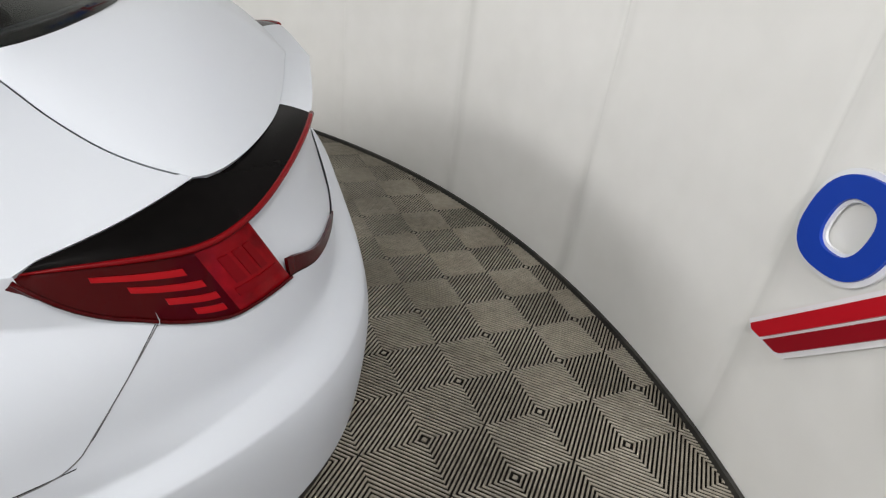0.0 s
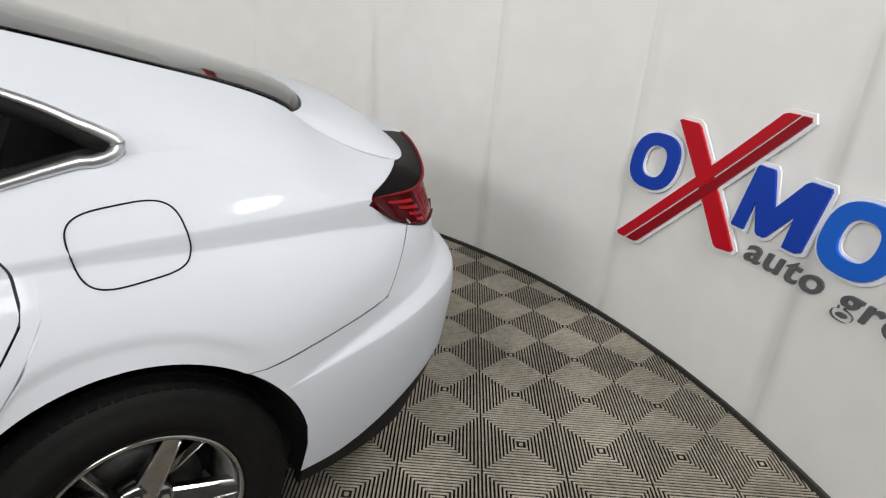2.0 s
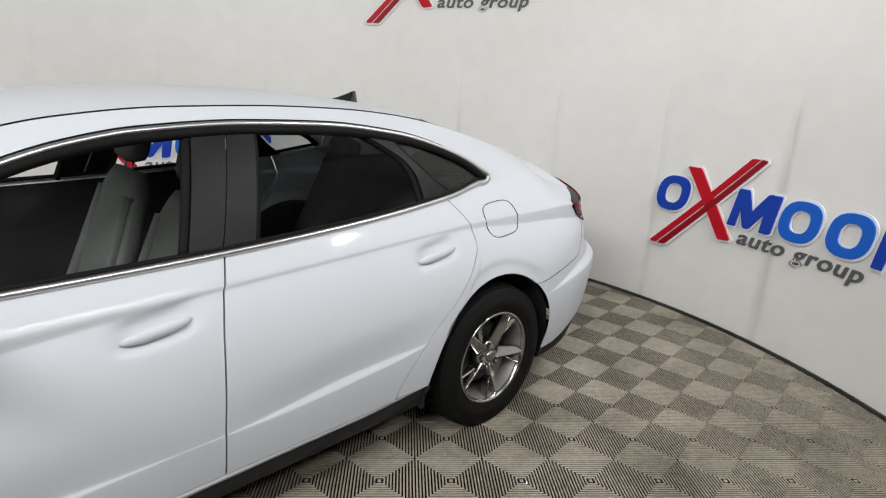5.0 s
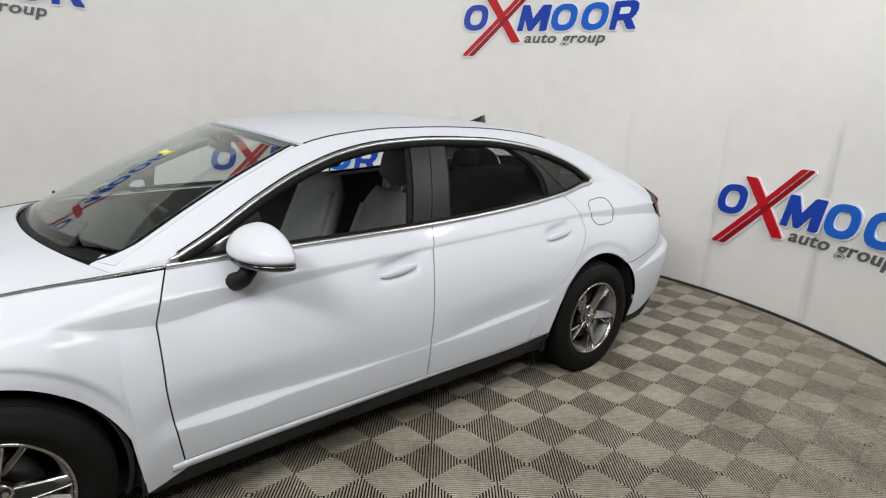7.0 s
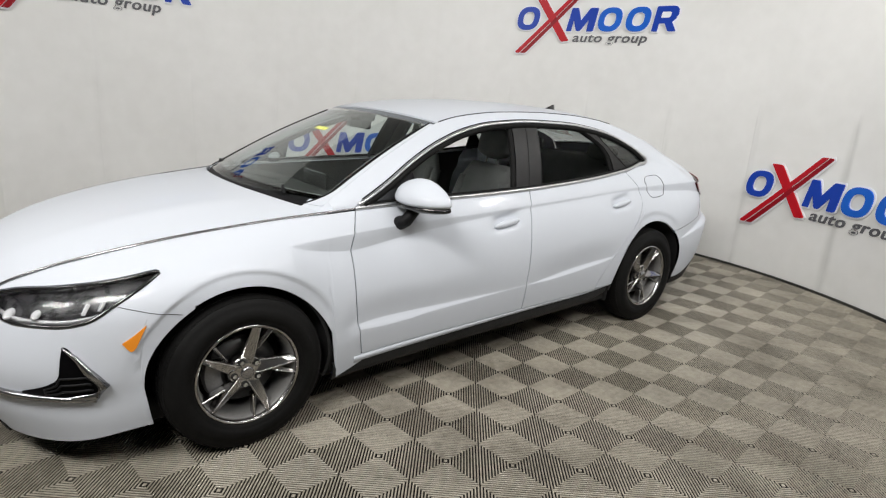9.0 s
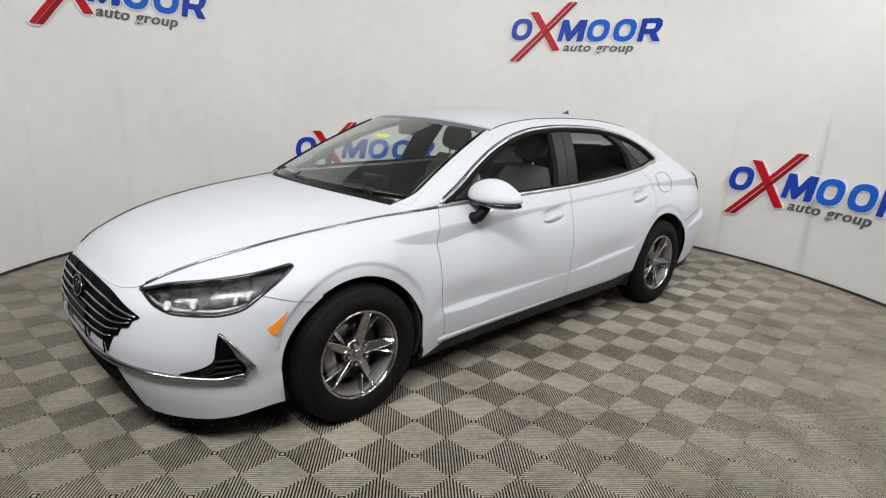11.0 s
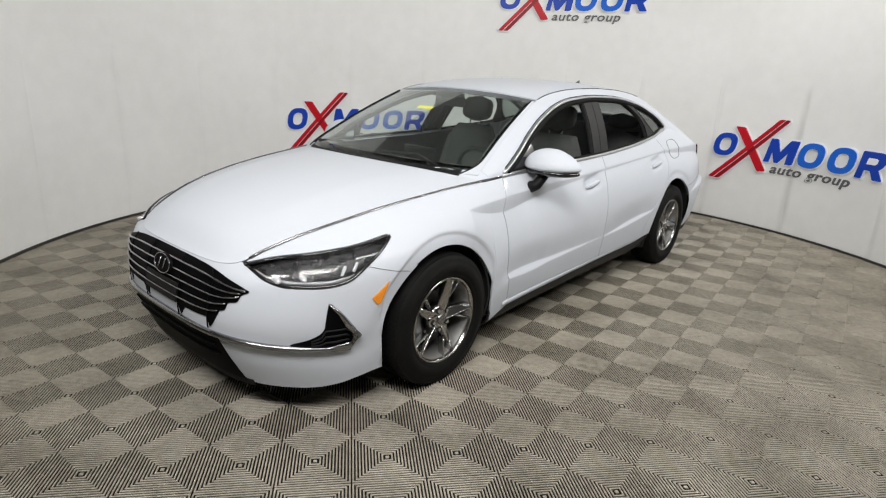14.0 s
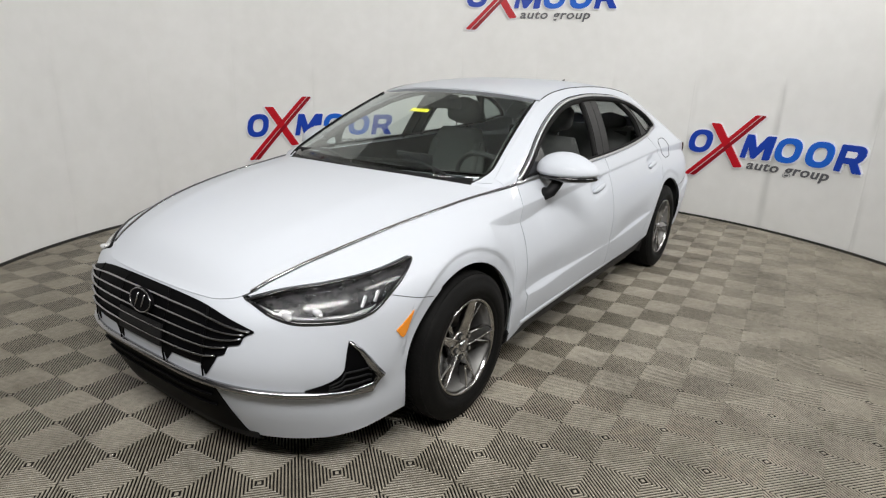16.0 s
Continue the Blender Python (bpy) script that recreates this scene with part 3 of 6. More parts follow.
SEAM = [nose_point(k, bonnet_seam(k), 1) for k in ks_between(1, lamp_k0, 120)]
bonnet_x = curve(*sorted((y, x) for x, y, z in SEAM))
bonnet_z = curve(*sorted((y, z) for x, y, z in SEAM))
rows = []
shift = []
NH = 44
for i in range(NH + 1):
    t = (i / NH) ** 1.2
    xe = -2.228 + (-1.020 + 2.228) * t  # along the side edge
    xm = -2.322 + (-1.214 + 2.322) * t  # along the middle
    we, ze, zm = edge_half(xe) - 0.006, edge_z(xe), top_z(xm)
    row = []
    for j in range(-20, 21):
        v = j / 20
        x = xm + (xe - xm) * abs(v) ** 2.3
        ridge = 0.007 * math.exp(-(((abs(v) - 0.60) / 0.10) ** 2)) * smoothstep(0.02, 0.3, t) * (1 - smoothstep(0.7, 1.0, t))
        z = zm - (zm - ze) * abs(v) ** 2.6 + ridge
        if t < 0.3:  # settle on the seam
            if i == 0:
                y = min(abs(v) * we, SEAM[-1][1])
                shift.append((bonnet_x(y) - 0.002 - x, bonnet_z(y) + 0.003 - z))
            f = 1 - smoothstep(0, 0.3, t)
            x, z = x + f * shift[j + 20][0], z + f * shift[j + 20][1]
        row.append((x, v * we, z))
    rows.append(row)
hood = part("hood", grid_bm(rows, (0, 0, 1), 0.012), paint, CAR)

# the tail's edge: where lid and pillar stop, the red ridge behind it, and the foot of the lamps
LID = ((0.0, 2.385, 0.0, 1.026), (0.40, 2.345, 0.35, 1.014), (0.72, 2.212, 0.645, 0.999), (0.86, 2.128, 0.735, 0.980), (1.0, 2.034, 0.803, 0.962))
RIDGE = ((0.0, 2.440, 0.0, 1.022), (0.40, 2.398, 0.40, 1.014), (0.72, 2.278, 0.690, 0.957), (0.86, 2.208, 0.742, 0.942), (1.0, 2.032, 0.806, 0.958))
lid_edge = [curve(*((p[0], p[i]) for p in LID)) for i in (1, 2, 3)]
ridge_edge = [curve(*((p[0], p[i]) for p in RIDGE)) for i in (1, 2, 3)]
lid_y = curve(*((p[1], p[2]) for p in LID[::-1]))
lid_z = curve(*((p[1], p[3]) for p in LID[::-1]))
lens_low = curve((2.032, 0.957), (2.08, 0.911), (2.147, 0.872), (2.20, 0.852), (2.262, 0.836), (2.335, 0.838), (2.40, 0.812), (2.45, 0.805))


def on_edge(fns, u, s):
    return Vector((fns[0](u), s * fns[1](u), fns[2](u)))


for s in (-1, 1):
    # fender
    fender_up = lambda x: edge_z(x) - 0.002
    def fender_low(x):
        if x < -1.717:
            return lamp_up(x) + 0.003
        if x < -1.60:
            return max(seam_line(x), arch(x, AX_F, ARCH_F, 0.25))
        if x < AX_F + ARCH_F - 0.002:
            return arch(x, AX_F, ARCH_F, 0.25)
        return 0.192 + 0.070 * min(max((x + 1.05) / 0.12, 0), 1)
    xs = lin(-2.212, -1.725, 26) + [-1.7175, -1.7165] + lin(-1.70, -1.60, 14) + lin(-1.59, -1.065, 44) + [-1.0500, -1.0485] + lin(-1.03, -0.95, 4)
    rows = []
    n = sum(ROWS_PANEL)
    for i in range(n + 1):
        row = []
        for j, x in enumerate(xs):
            lo = fender_low(x)
            z = row_z(x, lo, fender_up(x))[i]
            xx = x
            if x > -1.2:  # the rear edge follows the door's front edge
                f = (x + 1.2) / 0.25
                xx = x + f * (door_f(z) - 0.003 + 0.95)
            row.append((xx, s * skin_y(xx, z), z))
        rows.append(row)
    crisp(part("fender", grid_bm(rows, (0, s, 0), 0.012), paint, CAR))

    # front door
    low = lambda x: body_low(x)
    rows = []
    n = sum(ROWS_DOOR)
    for i in range(n + 1):
        row = []
        for j in range(65):
            u = j / 64
            x = -0.9 + u * 1.1
            for _ in range(3):
                z = row_z(x, body_low(x), edge_z(x) - 0.004, True)[i]
                x = door_f(z) + 0.003 + u * (door_b(z) - door_f(z) - 0.006)
            row.append((x, s * skin_y(x, z), z))
        rows.append(row)
    fdoor = crisp(part("front_door", grid_bm(rows, (0, s, 0), 0.012), paint, CAR))
    # rear door
    rows = []
    for i in range(n + 1):
        row = []
        for j in range(65):
            u = j / 64
            x = 0.2 + u * 0.7
            for _ in range(4):
                z = row_z(x, body_low(x), edge_z(x) - 0.004, True)[i]
                x = door_b(z) + 0.003 + u * (door_c(z) - door_b(z) - 0.006)
            row.append((x, s * skin_y(x, z), z))
        rows.append(row)
    rdoor = crisp(part("rear_door", grid_bm(rows, (0, s, 0), 0.012), paint, CAR))

    # quarter panel: from the rear door to the tail, above the wheel and the bumper
    def seam_z(x):
        return 0.640 + (x - 1.70) * 0.19 if x < 2.06 else 0.708 + (x - 2.06) * 1.53
    def quarter_low(x):
        if x < WX_R + 0.255:
            return max(arch(x, AX_R, ARCH_R, 0.336), 0.336)
        return seam_z(max(x, 1.70)) + 0.002
    def shoulder(x):
        """Where the side meets the rear pillar, running down to the lamp's tip."""
        f = smoothstep(1.62, 2.034, x)
        return edge_z(x) * (1 - f) + 0.962 * f if x < 2.034 else lid_z(x) + 0.002
    def quarter_up(x):
        return shoulder(x) if x < 2.034 else lens_low(x) - 0.003
    xs = lin(0.862, 1.02, 10) + [1.0315, 1.0325] + lin(1.05, 1.66, 42) + lin(1.68, 2.02, 18) + [2.0335, 2.038, 2.05, 2.06] + lin(2.07, 2.163, 9)
    def front_x(z, f):
        """The front part of the panel leans on the rear door's edge: f runs from there to the wheel's middle."""
        edge = door_c(z) + 0.0025
        zc = min(max(z, 0.336), 0.62)
        ec = door_c(zc) + 0.0025
        g = (AX_R - math.sqrt(ARCH_R**2 - (zc - WZ) ** 2) - ec) / (1.42 - ec)  # the column that lies on the opening's edge
        f = f / 0.3047 * g if f < 0.3047 else g + (f - 0.3047) / 0.6953 * (1 - g)
        return edge + (1.42 - edge) * f

    cols = []
    for x in xs:
        if x >= 1.42:
            cols.append([(x, s * skin_y(x, z), z) for z in row_z(x, quarter_low(x), quarter_up(x))])
            continue
        f = (x - 0.862) / (1.42 - 0.862)
        lo = 0.336
        while lo < arch(front_x(lo, f), AX_R, ARCH_R, 0.336) - 0.0005:
            lo += 0.0005
        up = edge_z(x)
        for _ in range(6):
            up = edge_z(front_x(up, f))
        col, xx = [], x
        for k in range(sum(ROWS_PANEL) + 1):
            for _ in range(4):
                z = row_z(xx, lo, up)[k]
                xx = front_x(z, f)
            col.append((xx, s * skin_y(xx, z), z))
        cols.append(col)
    rows = list(zip(*cols))
    crisp(part("quarter_panel", grid_bm(rows, (0, s, 0), 0.012), paint, CAR))

    # glasshouse side: pillar band over the glass, then the rear pillar
    xs = lin(-0.985, 1.52, 70)
    def band_low(x):
        return edge_z(x) + max(glass_top(x) + 0.018 - edge_z(x), 0) * (1 - smoothstep(1.455, 1.505, x)) if x > -0.86 else edge_z(x)
    rows = column_rows(xs, band_low, lambda x: max(rail_z(x), band_low(x) + 0.002), s, 5, fn=house_y)
    part("roof_rail", grid_bm(rows, (0, s, 0.5), 0.012), paint, CAR)
    xs = lin(1.52, 2.210, 36)
    rows = []
    for i in range(11):
        row = []
        for x in xs:
            lo = shoulder(x)
            up = max(rail_z(x), lo + 0.004)
            z = lo + (up - lo) * i / 10
            y0 = skin_y(x, lo) if x < 2.034 else min(skin_y(x, lo), lid_y(x))
            t = i / 10
            y = y0 + (min(rail_y(x), y0 - 0.01) - y0) * t + 0.02 * math.sin(math.pi * t) * (1 - smoothstep(1.9, 2.3, x))
            row.append((x, s * y, z))
        rows.append(row)
    part("rear_pillar", grid_bm(rows, (0, s, 0.5), 0.012), paint, CAR)

    # glass and black pillars of the side
    # upright black covers between the panes
    def upright(name, xa, xb, parent):
        rows = []
        for i in range(11):
            row = []
            t = i / 10
            for j in range(5):
                u = j / 4
                x = (xa[0] + (xb[0] - xa[0]) * u) * (1 - t) + (xa[1] + (xb[1] - xa[1]) * u) * t
                z0, z1 = edge_z(x) + 0.012, glass_top(x) + 0.004
                z = z0 + (z1 - z0) * t
                row.append((x, s * (house_y(x, z) + 0.002), z))
            rows.append(row)
        return part(name, grid_bm(rows, (0, s, 0.2), 0.01), pillar_black, parent, "satin black pillar cover")
    upright("pillar_cover", (0.145, 0.245), (0.245, 0.355), fdoor)
    upright("pillar_cover", (0.2495, 0.3595), (0.352, 0.450), rdoor)
    rear_edge = curve((0, 1.088), (0.35, 1.080), (0.62, 1.046), (0.82, 0.965), (1.0, 0.850))
    rows = []
    for t in lin(0, 1, 15):
        row = []
        for u in lin(0, 1, 6):
            x = rear_edge(t) * (1 - u) + (1.262 - 0.262 * t) * u
            z0, z1 = edge_z(x) + 0.012, glass_top(x) + 0.004
            z = z0 + (z1 - z0) * t
            row.append((x, s * (house_y(x, z) + 0.002), z))
        rows.append(row)
    part("pillar_cover", grid_bm(rows, (0, s, 0.2), 0.03), pillar_black, rdoor, "satin black pillar cover")
    # thick rubber frames inside the two open windows
    def on_house(x, t, back):
        z0, z1 = edge_z(x) + 0.012, glass_top(x) + 0.004
        z = z0 + (z1 - z0) * t
        return (x, s * (house_y(x, z) - back), z)
    front_run = [on_house(0.136 + 0.098 * t, t, 0.016) for t in lin(-0.02, 0.93, 12)]
    part("window_frame", tube_bm(front_run, 0.015, 8), seal_rubber, fdoor, "black rubber window frame")
    rear_run = [on_house(0.360 + 0.094 * t, t, 0.014) for t in lin(-0.02, 0.93, 12)]
    rear_run += [on_house(x, 0.955, 0.020) for x in lin(0.50, 0.86, 14)]
    rear_run += [on_house(rear_edge(t) - 0.012, t, 0.020) for t in lin(0.93, -0.02, 16)]
    part("window_frame", tube_bm(rear_run, 0.013, 8), seal_rubber, rdoor, "black rubber window frame")
    top_run = [on_house(x, 0.965, 0.020) for x in lin(-0.70, 0.235, 40)]
    part("window_frame", tube_bm(top_run, 0.017, 8), seal_rubber, fdoor, "black rubber window frame")
    rows = []
    for t in lin(0, 1, 9):
        row = []
        for u in lin(0, 1, 20):
            x = (1.252 - 0.262 * t) * (1 - u) + 1.495 * u
            z0 = edge_z(x) + 0.010
            z = z0 + max(glass_top(x) + 0.004 - z0, 0.002) * t
            row.append((x, s * (house_y(x, z) - 0.006), z))
        rows.append(row)
    part("quarter_glass", pane_bm(rows, (0, s, 0.2)), rear_glass, CAR, "dark tinted quarter glass")
    cut = [(1.258 - 0.262 * t, t) for t in lin(0, 1, 12)]
    cut = [(x, edge_z(x) + 0.010 + (glass_top(x) - 0.006 - edge_z(x)) * t) for x, t in cut]
    part("door_joint", tube_bm([(x, s * (house_y(x, z) + 0.001), z) for x, z in cut], 0.004, 6), seal_rubber, CAR, "black joint behind the rear door")
    # the front door's own glass is wound down but for its fixed corner
    rows = column_rows(lin(-0.85, -0.525, 10), lambda x: edge_z(x) + 0.01, lambda x: max(glass_top(x) + 0.004, edge_z(x) + 0.012), s, 6, 0.0, house_y)
    part("mirror_sail", grid_bm(rows, (0, s, 0.2), 0.006), gloss_black, fdoor, "gloss black corner cover")

    # bright strip round the glass: under it, round the tip and back over it
    flat = [(x, edge_z(x) + 0.004) for x in lin(-0.875, 1.435, 68)]
    flat += [(1.460, 1.0945), (1.482, 1.0985), (1.499, 1.1045), (1.509, 1.113), (1.510, 1.122), (1.503, 1.132), (1.488, 1.142), (1.468, 1.154)]
    flat += [(x, glass_top(x) + 0.012) for x in lin(1.445, -0.86, 88)]
    pts = [(x, s * (house_y(min(x, 1.53), z) + 0.004), z) for x, z in flat]
    rad = [0.0105 + 0.0045 * math.exp(-(((x - 1.50) / 0.12) ** 2)) for x, z in flat]
    part("window_strip", tube_bm(pts, rad, 10), satin_chrome, CAR, "bright chrome strip round the side glass")
    line = [(x, z - 0.012 if i < 70 else z + 0.012) for i, (x, z) in enumerate(flat) if x < 1.44 and x > -0.84]
    for pick in (line[: len(line) // 2 - 10], line[len(line) // 2 - 5:]):
        part("strip_joint", tube_bm([(x, s * (house_y(x, z) + 0.0015), z) for x, z in pick], 0.003, 6), seal_rubber, CAR, "thin dark joint beside the chrome strip")
    pts = [(x, s * (house_y(x, glass_top(x) - 0.008) - 0.002), glass_top(x) - 0.008) for x in lin(1.488, -0.83, 90)]
    part("window_seal", tube_bm(pts, 0.017, 8), seal_rubber, CAR, "black rubber window seal")
    pts = [(x, s * (house_y(x, edge_z(x) + 0.016) - 0.004), edge_z(x) + 0.016) for x in lin(-0.84, 1.47, 70)]
    part("window_seal", tube_bm(pts, 0.009, 8), seal_rubber, CAR, "black rubber window seal")
    # chrome line along the bonnet's edge
    pts = [(x, s * (edge_half(x) - 0.003), edge_z(x) + 0.002) for x in lin(-2.20, -0.86, 60)]
    part("hood_strip", tube_bm(pts, 0.0095, 10, 0.55), dark_chrome, CAR, "dark chrome strip along the bonnet edge")

    # sill
    rows = []
    for dz, dy in ((-0.018, -0.022), (-0.028, -0.008), (-0.044, -0.002), (-0.085, -0.012), (-0.112, -0.030), (-0.13, -0.09)):
        rows.append([(x, s * (skin_y(x, 0.32) - 0.018 + dy), body_low(x) + dz * (1 - 0.35 * smoothstep(0.80, 1.05, x))) for x in lin(-1.02, 1.045, 42)])
    part("sill", grid_bm(rows, (0, s, -0.2), 0.01), sill_plastic, CAR, "matt dark grey plastic sill")
    rows = []
    for dz, dy in ((0.0, 0.004), (0.10, 0.014), (0.5, 0.013), (0.9, 0.009), (1.0, 0.004), (1.0, -0.03)):
        rows.append([(x, s * (skin_y(x, 0.32) - 0.018 + dy), body_low(x) - 0.004 - dz * (0.034 - 0.012 * smoothstep(-0.7, 0.5, x) - 0.014 * smoothstep(0.70, 0.99, x))) for x in lin(-0.925, 0.995, 40)])
    part("rocker_panel", grid_bm(rows, (0, s, -0.2), 0.004), paint, CAR)

    # wheel wells
    for cx, r in ((AX_F, ARCH_F), (AX_R, ARCH_R)):
        rows = []
        for y in (0.905, 0.88, 0.60):
            rr = r - 0.004 if y > 0.9 else r + 0.012
            yy = y
            rows.append([(cx + rr * math.cos(a), s * (min(yy, skin_y(cx + rr * math.cos(a), max(WZ + rr * math.sin(a), 0.2)) - 0.014)), WZ + rr * math.sin(a)) for a in lin(radians(-18), radians(198), 40)])
        rows.append([(cx + 0.05 * math.cos(a), s * 0.59, WZ + 0.05 * math.sin(a)) for a in lin(radians(-18), radians(198), 40)])
        part("wheel_well", grid_bm(rows, (0, 0, -1)), well_black, CAR, "black wheel-well liner")

# inner dark shell behind the gaps
for s in (-1, 1):
    rows = column_rows(lin(-1.03, 1.04, 50), lambda x: 0.22, lambda x: edge_z(x) - 0.01, s, 12, -0.030)
    part("door_inner", grid_bm(rows, (0, s, 0)), trim_dark, CAR, "dark inner body")

# floor pan under the car
part("underbody", box_bm(-1.95, 2.15, -0.76, 0.76, 0.155, 0.26, 0.02), well_black, CAR, "dark underbody")

# windscreen, roof, rear window, boot
def ws_base(v):
    y = 0.724 * v
    return Vector((cowl_x(y) + 0.0, y, 0.992 - 0.008 * abs(v) ** 2))


def ws_top(v):
    y = 0.583 * v
    return Vector((-0.385 + 0.095 * abs(v) ** 2.2, y, 1.378 - 0.040 * abs(v) ** 2.2))


def sheet(base_fn, top_fn, vs, ts, bulge):
    rows = []
    for t in ts:
        row = []
        for v in vs:
            p = base_fn(v).lerp(top_fn(v), t)
            q = p + Vector((0, 0, bulge * math.sin(math.pi * t) * (1 - 0.25 * abs(v) ** 5)))
            row.append(tuple(q))
        rows.append(row)
    return rows


VS = lin(-1, 1, 29)
SCREEN = part("windscreen", pane_bm(sheet(ws_base, ws_top, VS, lin(0, 1, 15), 0.022), (-1, 0, 1), 0.005), windscreen_glass, CAR, "clear windscreen")

# black printed border of the windscreen, just under the glass
def border(base_fn, top_fn, bulge, v0, v1, t0, t1, parent, nv=20, nt=12):
    rows = []
    for p in sheet(base_fn, top_fn, lin(v0, v1, nv), lin(t0, t1, nt), bulge):
        rows.append([(x, y, z - 0.0065) for x, y, z in p])
    part("printed_border", grid_bm(rows, (0, 0, 1)), grille_black, parent, "black printed glass border")


border(ws_base, ws_top, 0.022, -0.96, 0.96, 0.955, 1, SCREEN, 30, 3)
border(ws_base, ws_top, 0.022, -0.14, 0.14, 0.86, 0.955, SCREEN, 8, 4)
border(ws_base, ws_top, 0.022, -0.998, 0.998, 0, 0.060, SCREEN, 30, 4)
border(ws_base, ws_top, 0.022, -1.0, -0.986, 0.0, 1.0, SCREEN, 3, 16)
border(ws_base, ws_top, 0.022, 0.986, 1.0, 0.0, 1.0, SCREEN, 3, 16)


for v0, v1 in ((-1.0, -0.966), (0.966, 1.0)):
    sgn = -1 if v0 < 0 else 1
    rows = []
    for t in lin(-0.03, 0.97, 24):
        inner = 0.966 - 0.075 * max(0, 1 - (t + 0.03) / 0.16) ** 2
        rows.append([(x, y, z + 0.0045) for x, y, z in sheet(ws_base, ws_top, [sgn * v for v in lin(inner, 1.0, 5)], [t], 0.022)[0]])
    part("pillar_edge", grid_bm(rows, (-0.3, sgn, 1), 0.004), paint, CAR)
    line = [(r[0][0], r[0][1], r[0][2]) for r in rows]
    part("screen_seal", tube_bm(line, 0.0045, 6), seal_rubber, SCREEN, "black windscreen seal")


for sgn in (-1, 1):
    we, z0, z1 = edge_half(-1.020) - 0.006, top_z(-1.214), edge_z(-1.020)
    fore = [Vector((-1.214 + 0.194 * v ** 2.3 + 0.006, sgn * v * we, z0 - (z0 - z1) * v ** 2.6 - 0.002)) for v in lin(0.85, 1.0, 13)]
    aft = [Vector(p) + Vector((0, 0, 0.003)) for p in sheet(ws_base, ws_top, [sgn * v for v in lin(0.885, 0.995, 7)], [0.012], 0.022)[0]]
    aft += [Vector((-0.979, sgn * (house_y(-0.979, z) - 0.001), z)) for z in lin(rail_z(-0.979) - 0.001, edge_z(-0.979), 6)]
    part("cowl_corner", grid_bm([[tuple(p.lerp(q, t)) for p, q in zip(fore, aft)] for t in lin(0, 1, 6)], (0, 0, 1), 0.006), paint, CAR)


def rw_top(v):
    y = 0.527 * v
    return Vector((1.335 - 0.085 * abs(v) ** 2.2, y, 1.386 - 0.036 * abs(v) ** 2.2))


rows = []
for t in lin(0, 1, 17):
    xe = 1.968 + (1.25 - 1.968) * t
    row = []
    for v in VS:
        bow = abs(v) ** (3.2 - 0.9 * t)
        x = xe + (0.145 - 0.06 * t) * (1 - bow)
        row.append((x, v * (rail_y(xe) - 0.004), rail_z(xe) - 0.002 + (0.018 + 0.018 * t - 0.012 * math.sin(math.pi * t)) * (1 - bow)))
    rows.append(row)
part("rear_window", pane_bm(rows, (1, 0, 1), 0.005), rear_glass, CAR, "dark tinted rear window")

rows = []
for i in range(31):
    t = i / 30
    row = []
    for v in lin(-1, 1, 33):
        x = ws_top(v).x + 0.012 + (rw_top(v).x - 0.012 - ws_top(v).x - 0.012) * t
        y = v * (rail_y(x) - 0.004)
        row.append((x, y, roof_z(x) - (roof_z(x) - rail_z(x) - 0.003) * abs(v) ** 2.6))
    rows.append(row)
part("roof", grid_bm(rows, (0, 0, 1), 0.012), paint, CAR)
for s in (-1, 1):
    pts = [(x, s * (rail_y(x) - 0.003), rail_z(x) + 0.0015) for x in lin(-0.27, 1.24, 50)]
    part("roof_joint", tube_bm(pts, 0.0035, 6), seal_rubber, CAR, "thin black roof joint")

# boot lid: from the rear window back to the lamps
rows = []
for i in range(21):
    t = i / 20
    row = []
    for v in lin(-1, 1, 41):
        s = -1 if v < 0 else 1
        bow = abs(v) ** 3.2
        a = Vector((1.94 + 0.145 * (1 - bow), v * (rail_y(1.94) - 0.004), rail_z(1.94) - 0.009 + 0.018 * (1 - bow)))
        b = on_edge(lid_edge, 0.72 * abs(v), s) + Vector((0, 0, 0.002))
        p = a.lerp(b, t)
        xe = 1.94 + (2.211 - 1.94) * t  # the side edge follows the joint with the pillar
        w = abs(v) ** 5
        ym = a.y + (b.y - a.y) * t
        zm = a.z + (b.z - a.z) * t ** 1.8
        zm += 0.010 * math.sin(math.pi * t) * (1 - w)
        row.append((p.x, ym + (s * (rail_y(xe) - 0.0035) - ym) * w, zm + (rail_z(xe) + 0.001 - 0.010 * (1 - smoothstep(0, 0.15, t)) - zm) * w))
    rows.append(row)
boot = part("trunk_lid", grid_bm(rows, (0, 0, 1), 0.012), paint, CAR)

# ---- front end ----
low_lamp_k = k_curve((-2.226, 0.690), (-2.212, 0.650), (-2.16, 0.628), (-2.05, 0.625), (-1.97, 0.638), (-1.86, 0.703), (-1.80, 0.737), (-1.717, 0.787), (-1.66, 0.7205), (-1.605, 0.657))
up_lamp_k = k_curve((-2.226, 0.692), (-2.14, 0.727), (-2.03, 0.747), (-1.87, 0.771), (-1.730, 0.797))


def bumper_top(k):
    if k > lamp_k0:
        return bonnet_seam(k)
    z = 0.7
    for _ in range(5):
        x = XF - (XF - nose_x(z)) * k
        z = seam_line(x) + 0.0004 if x > -1.7165 else low_lamp_k(k) - 0.0022
    return z


def bumper_low(k):
    x = XF - (XF - nose_x(0.4)) * k
    if x > AX_F - ARCH_F + 0.001:
        return arch(x, AX_F, ARCH_F, 0.2)
    return 0.152 + 0.041 * smoothstep(-2.15, -1.82, x)


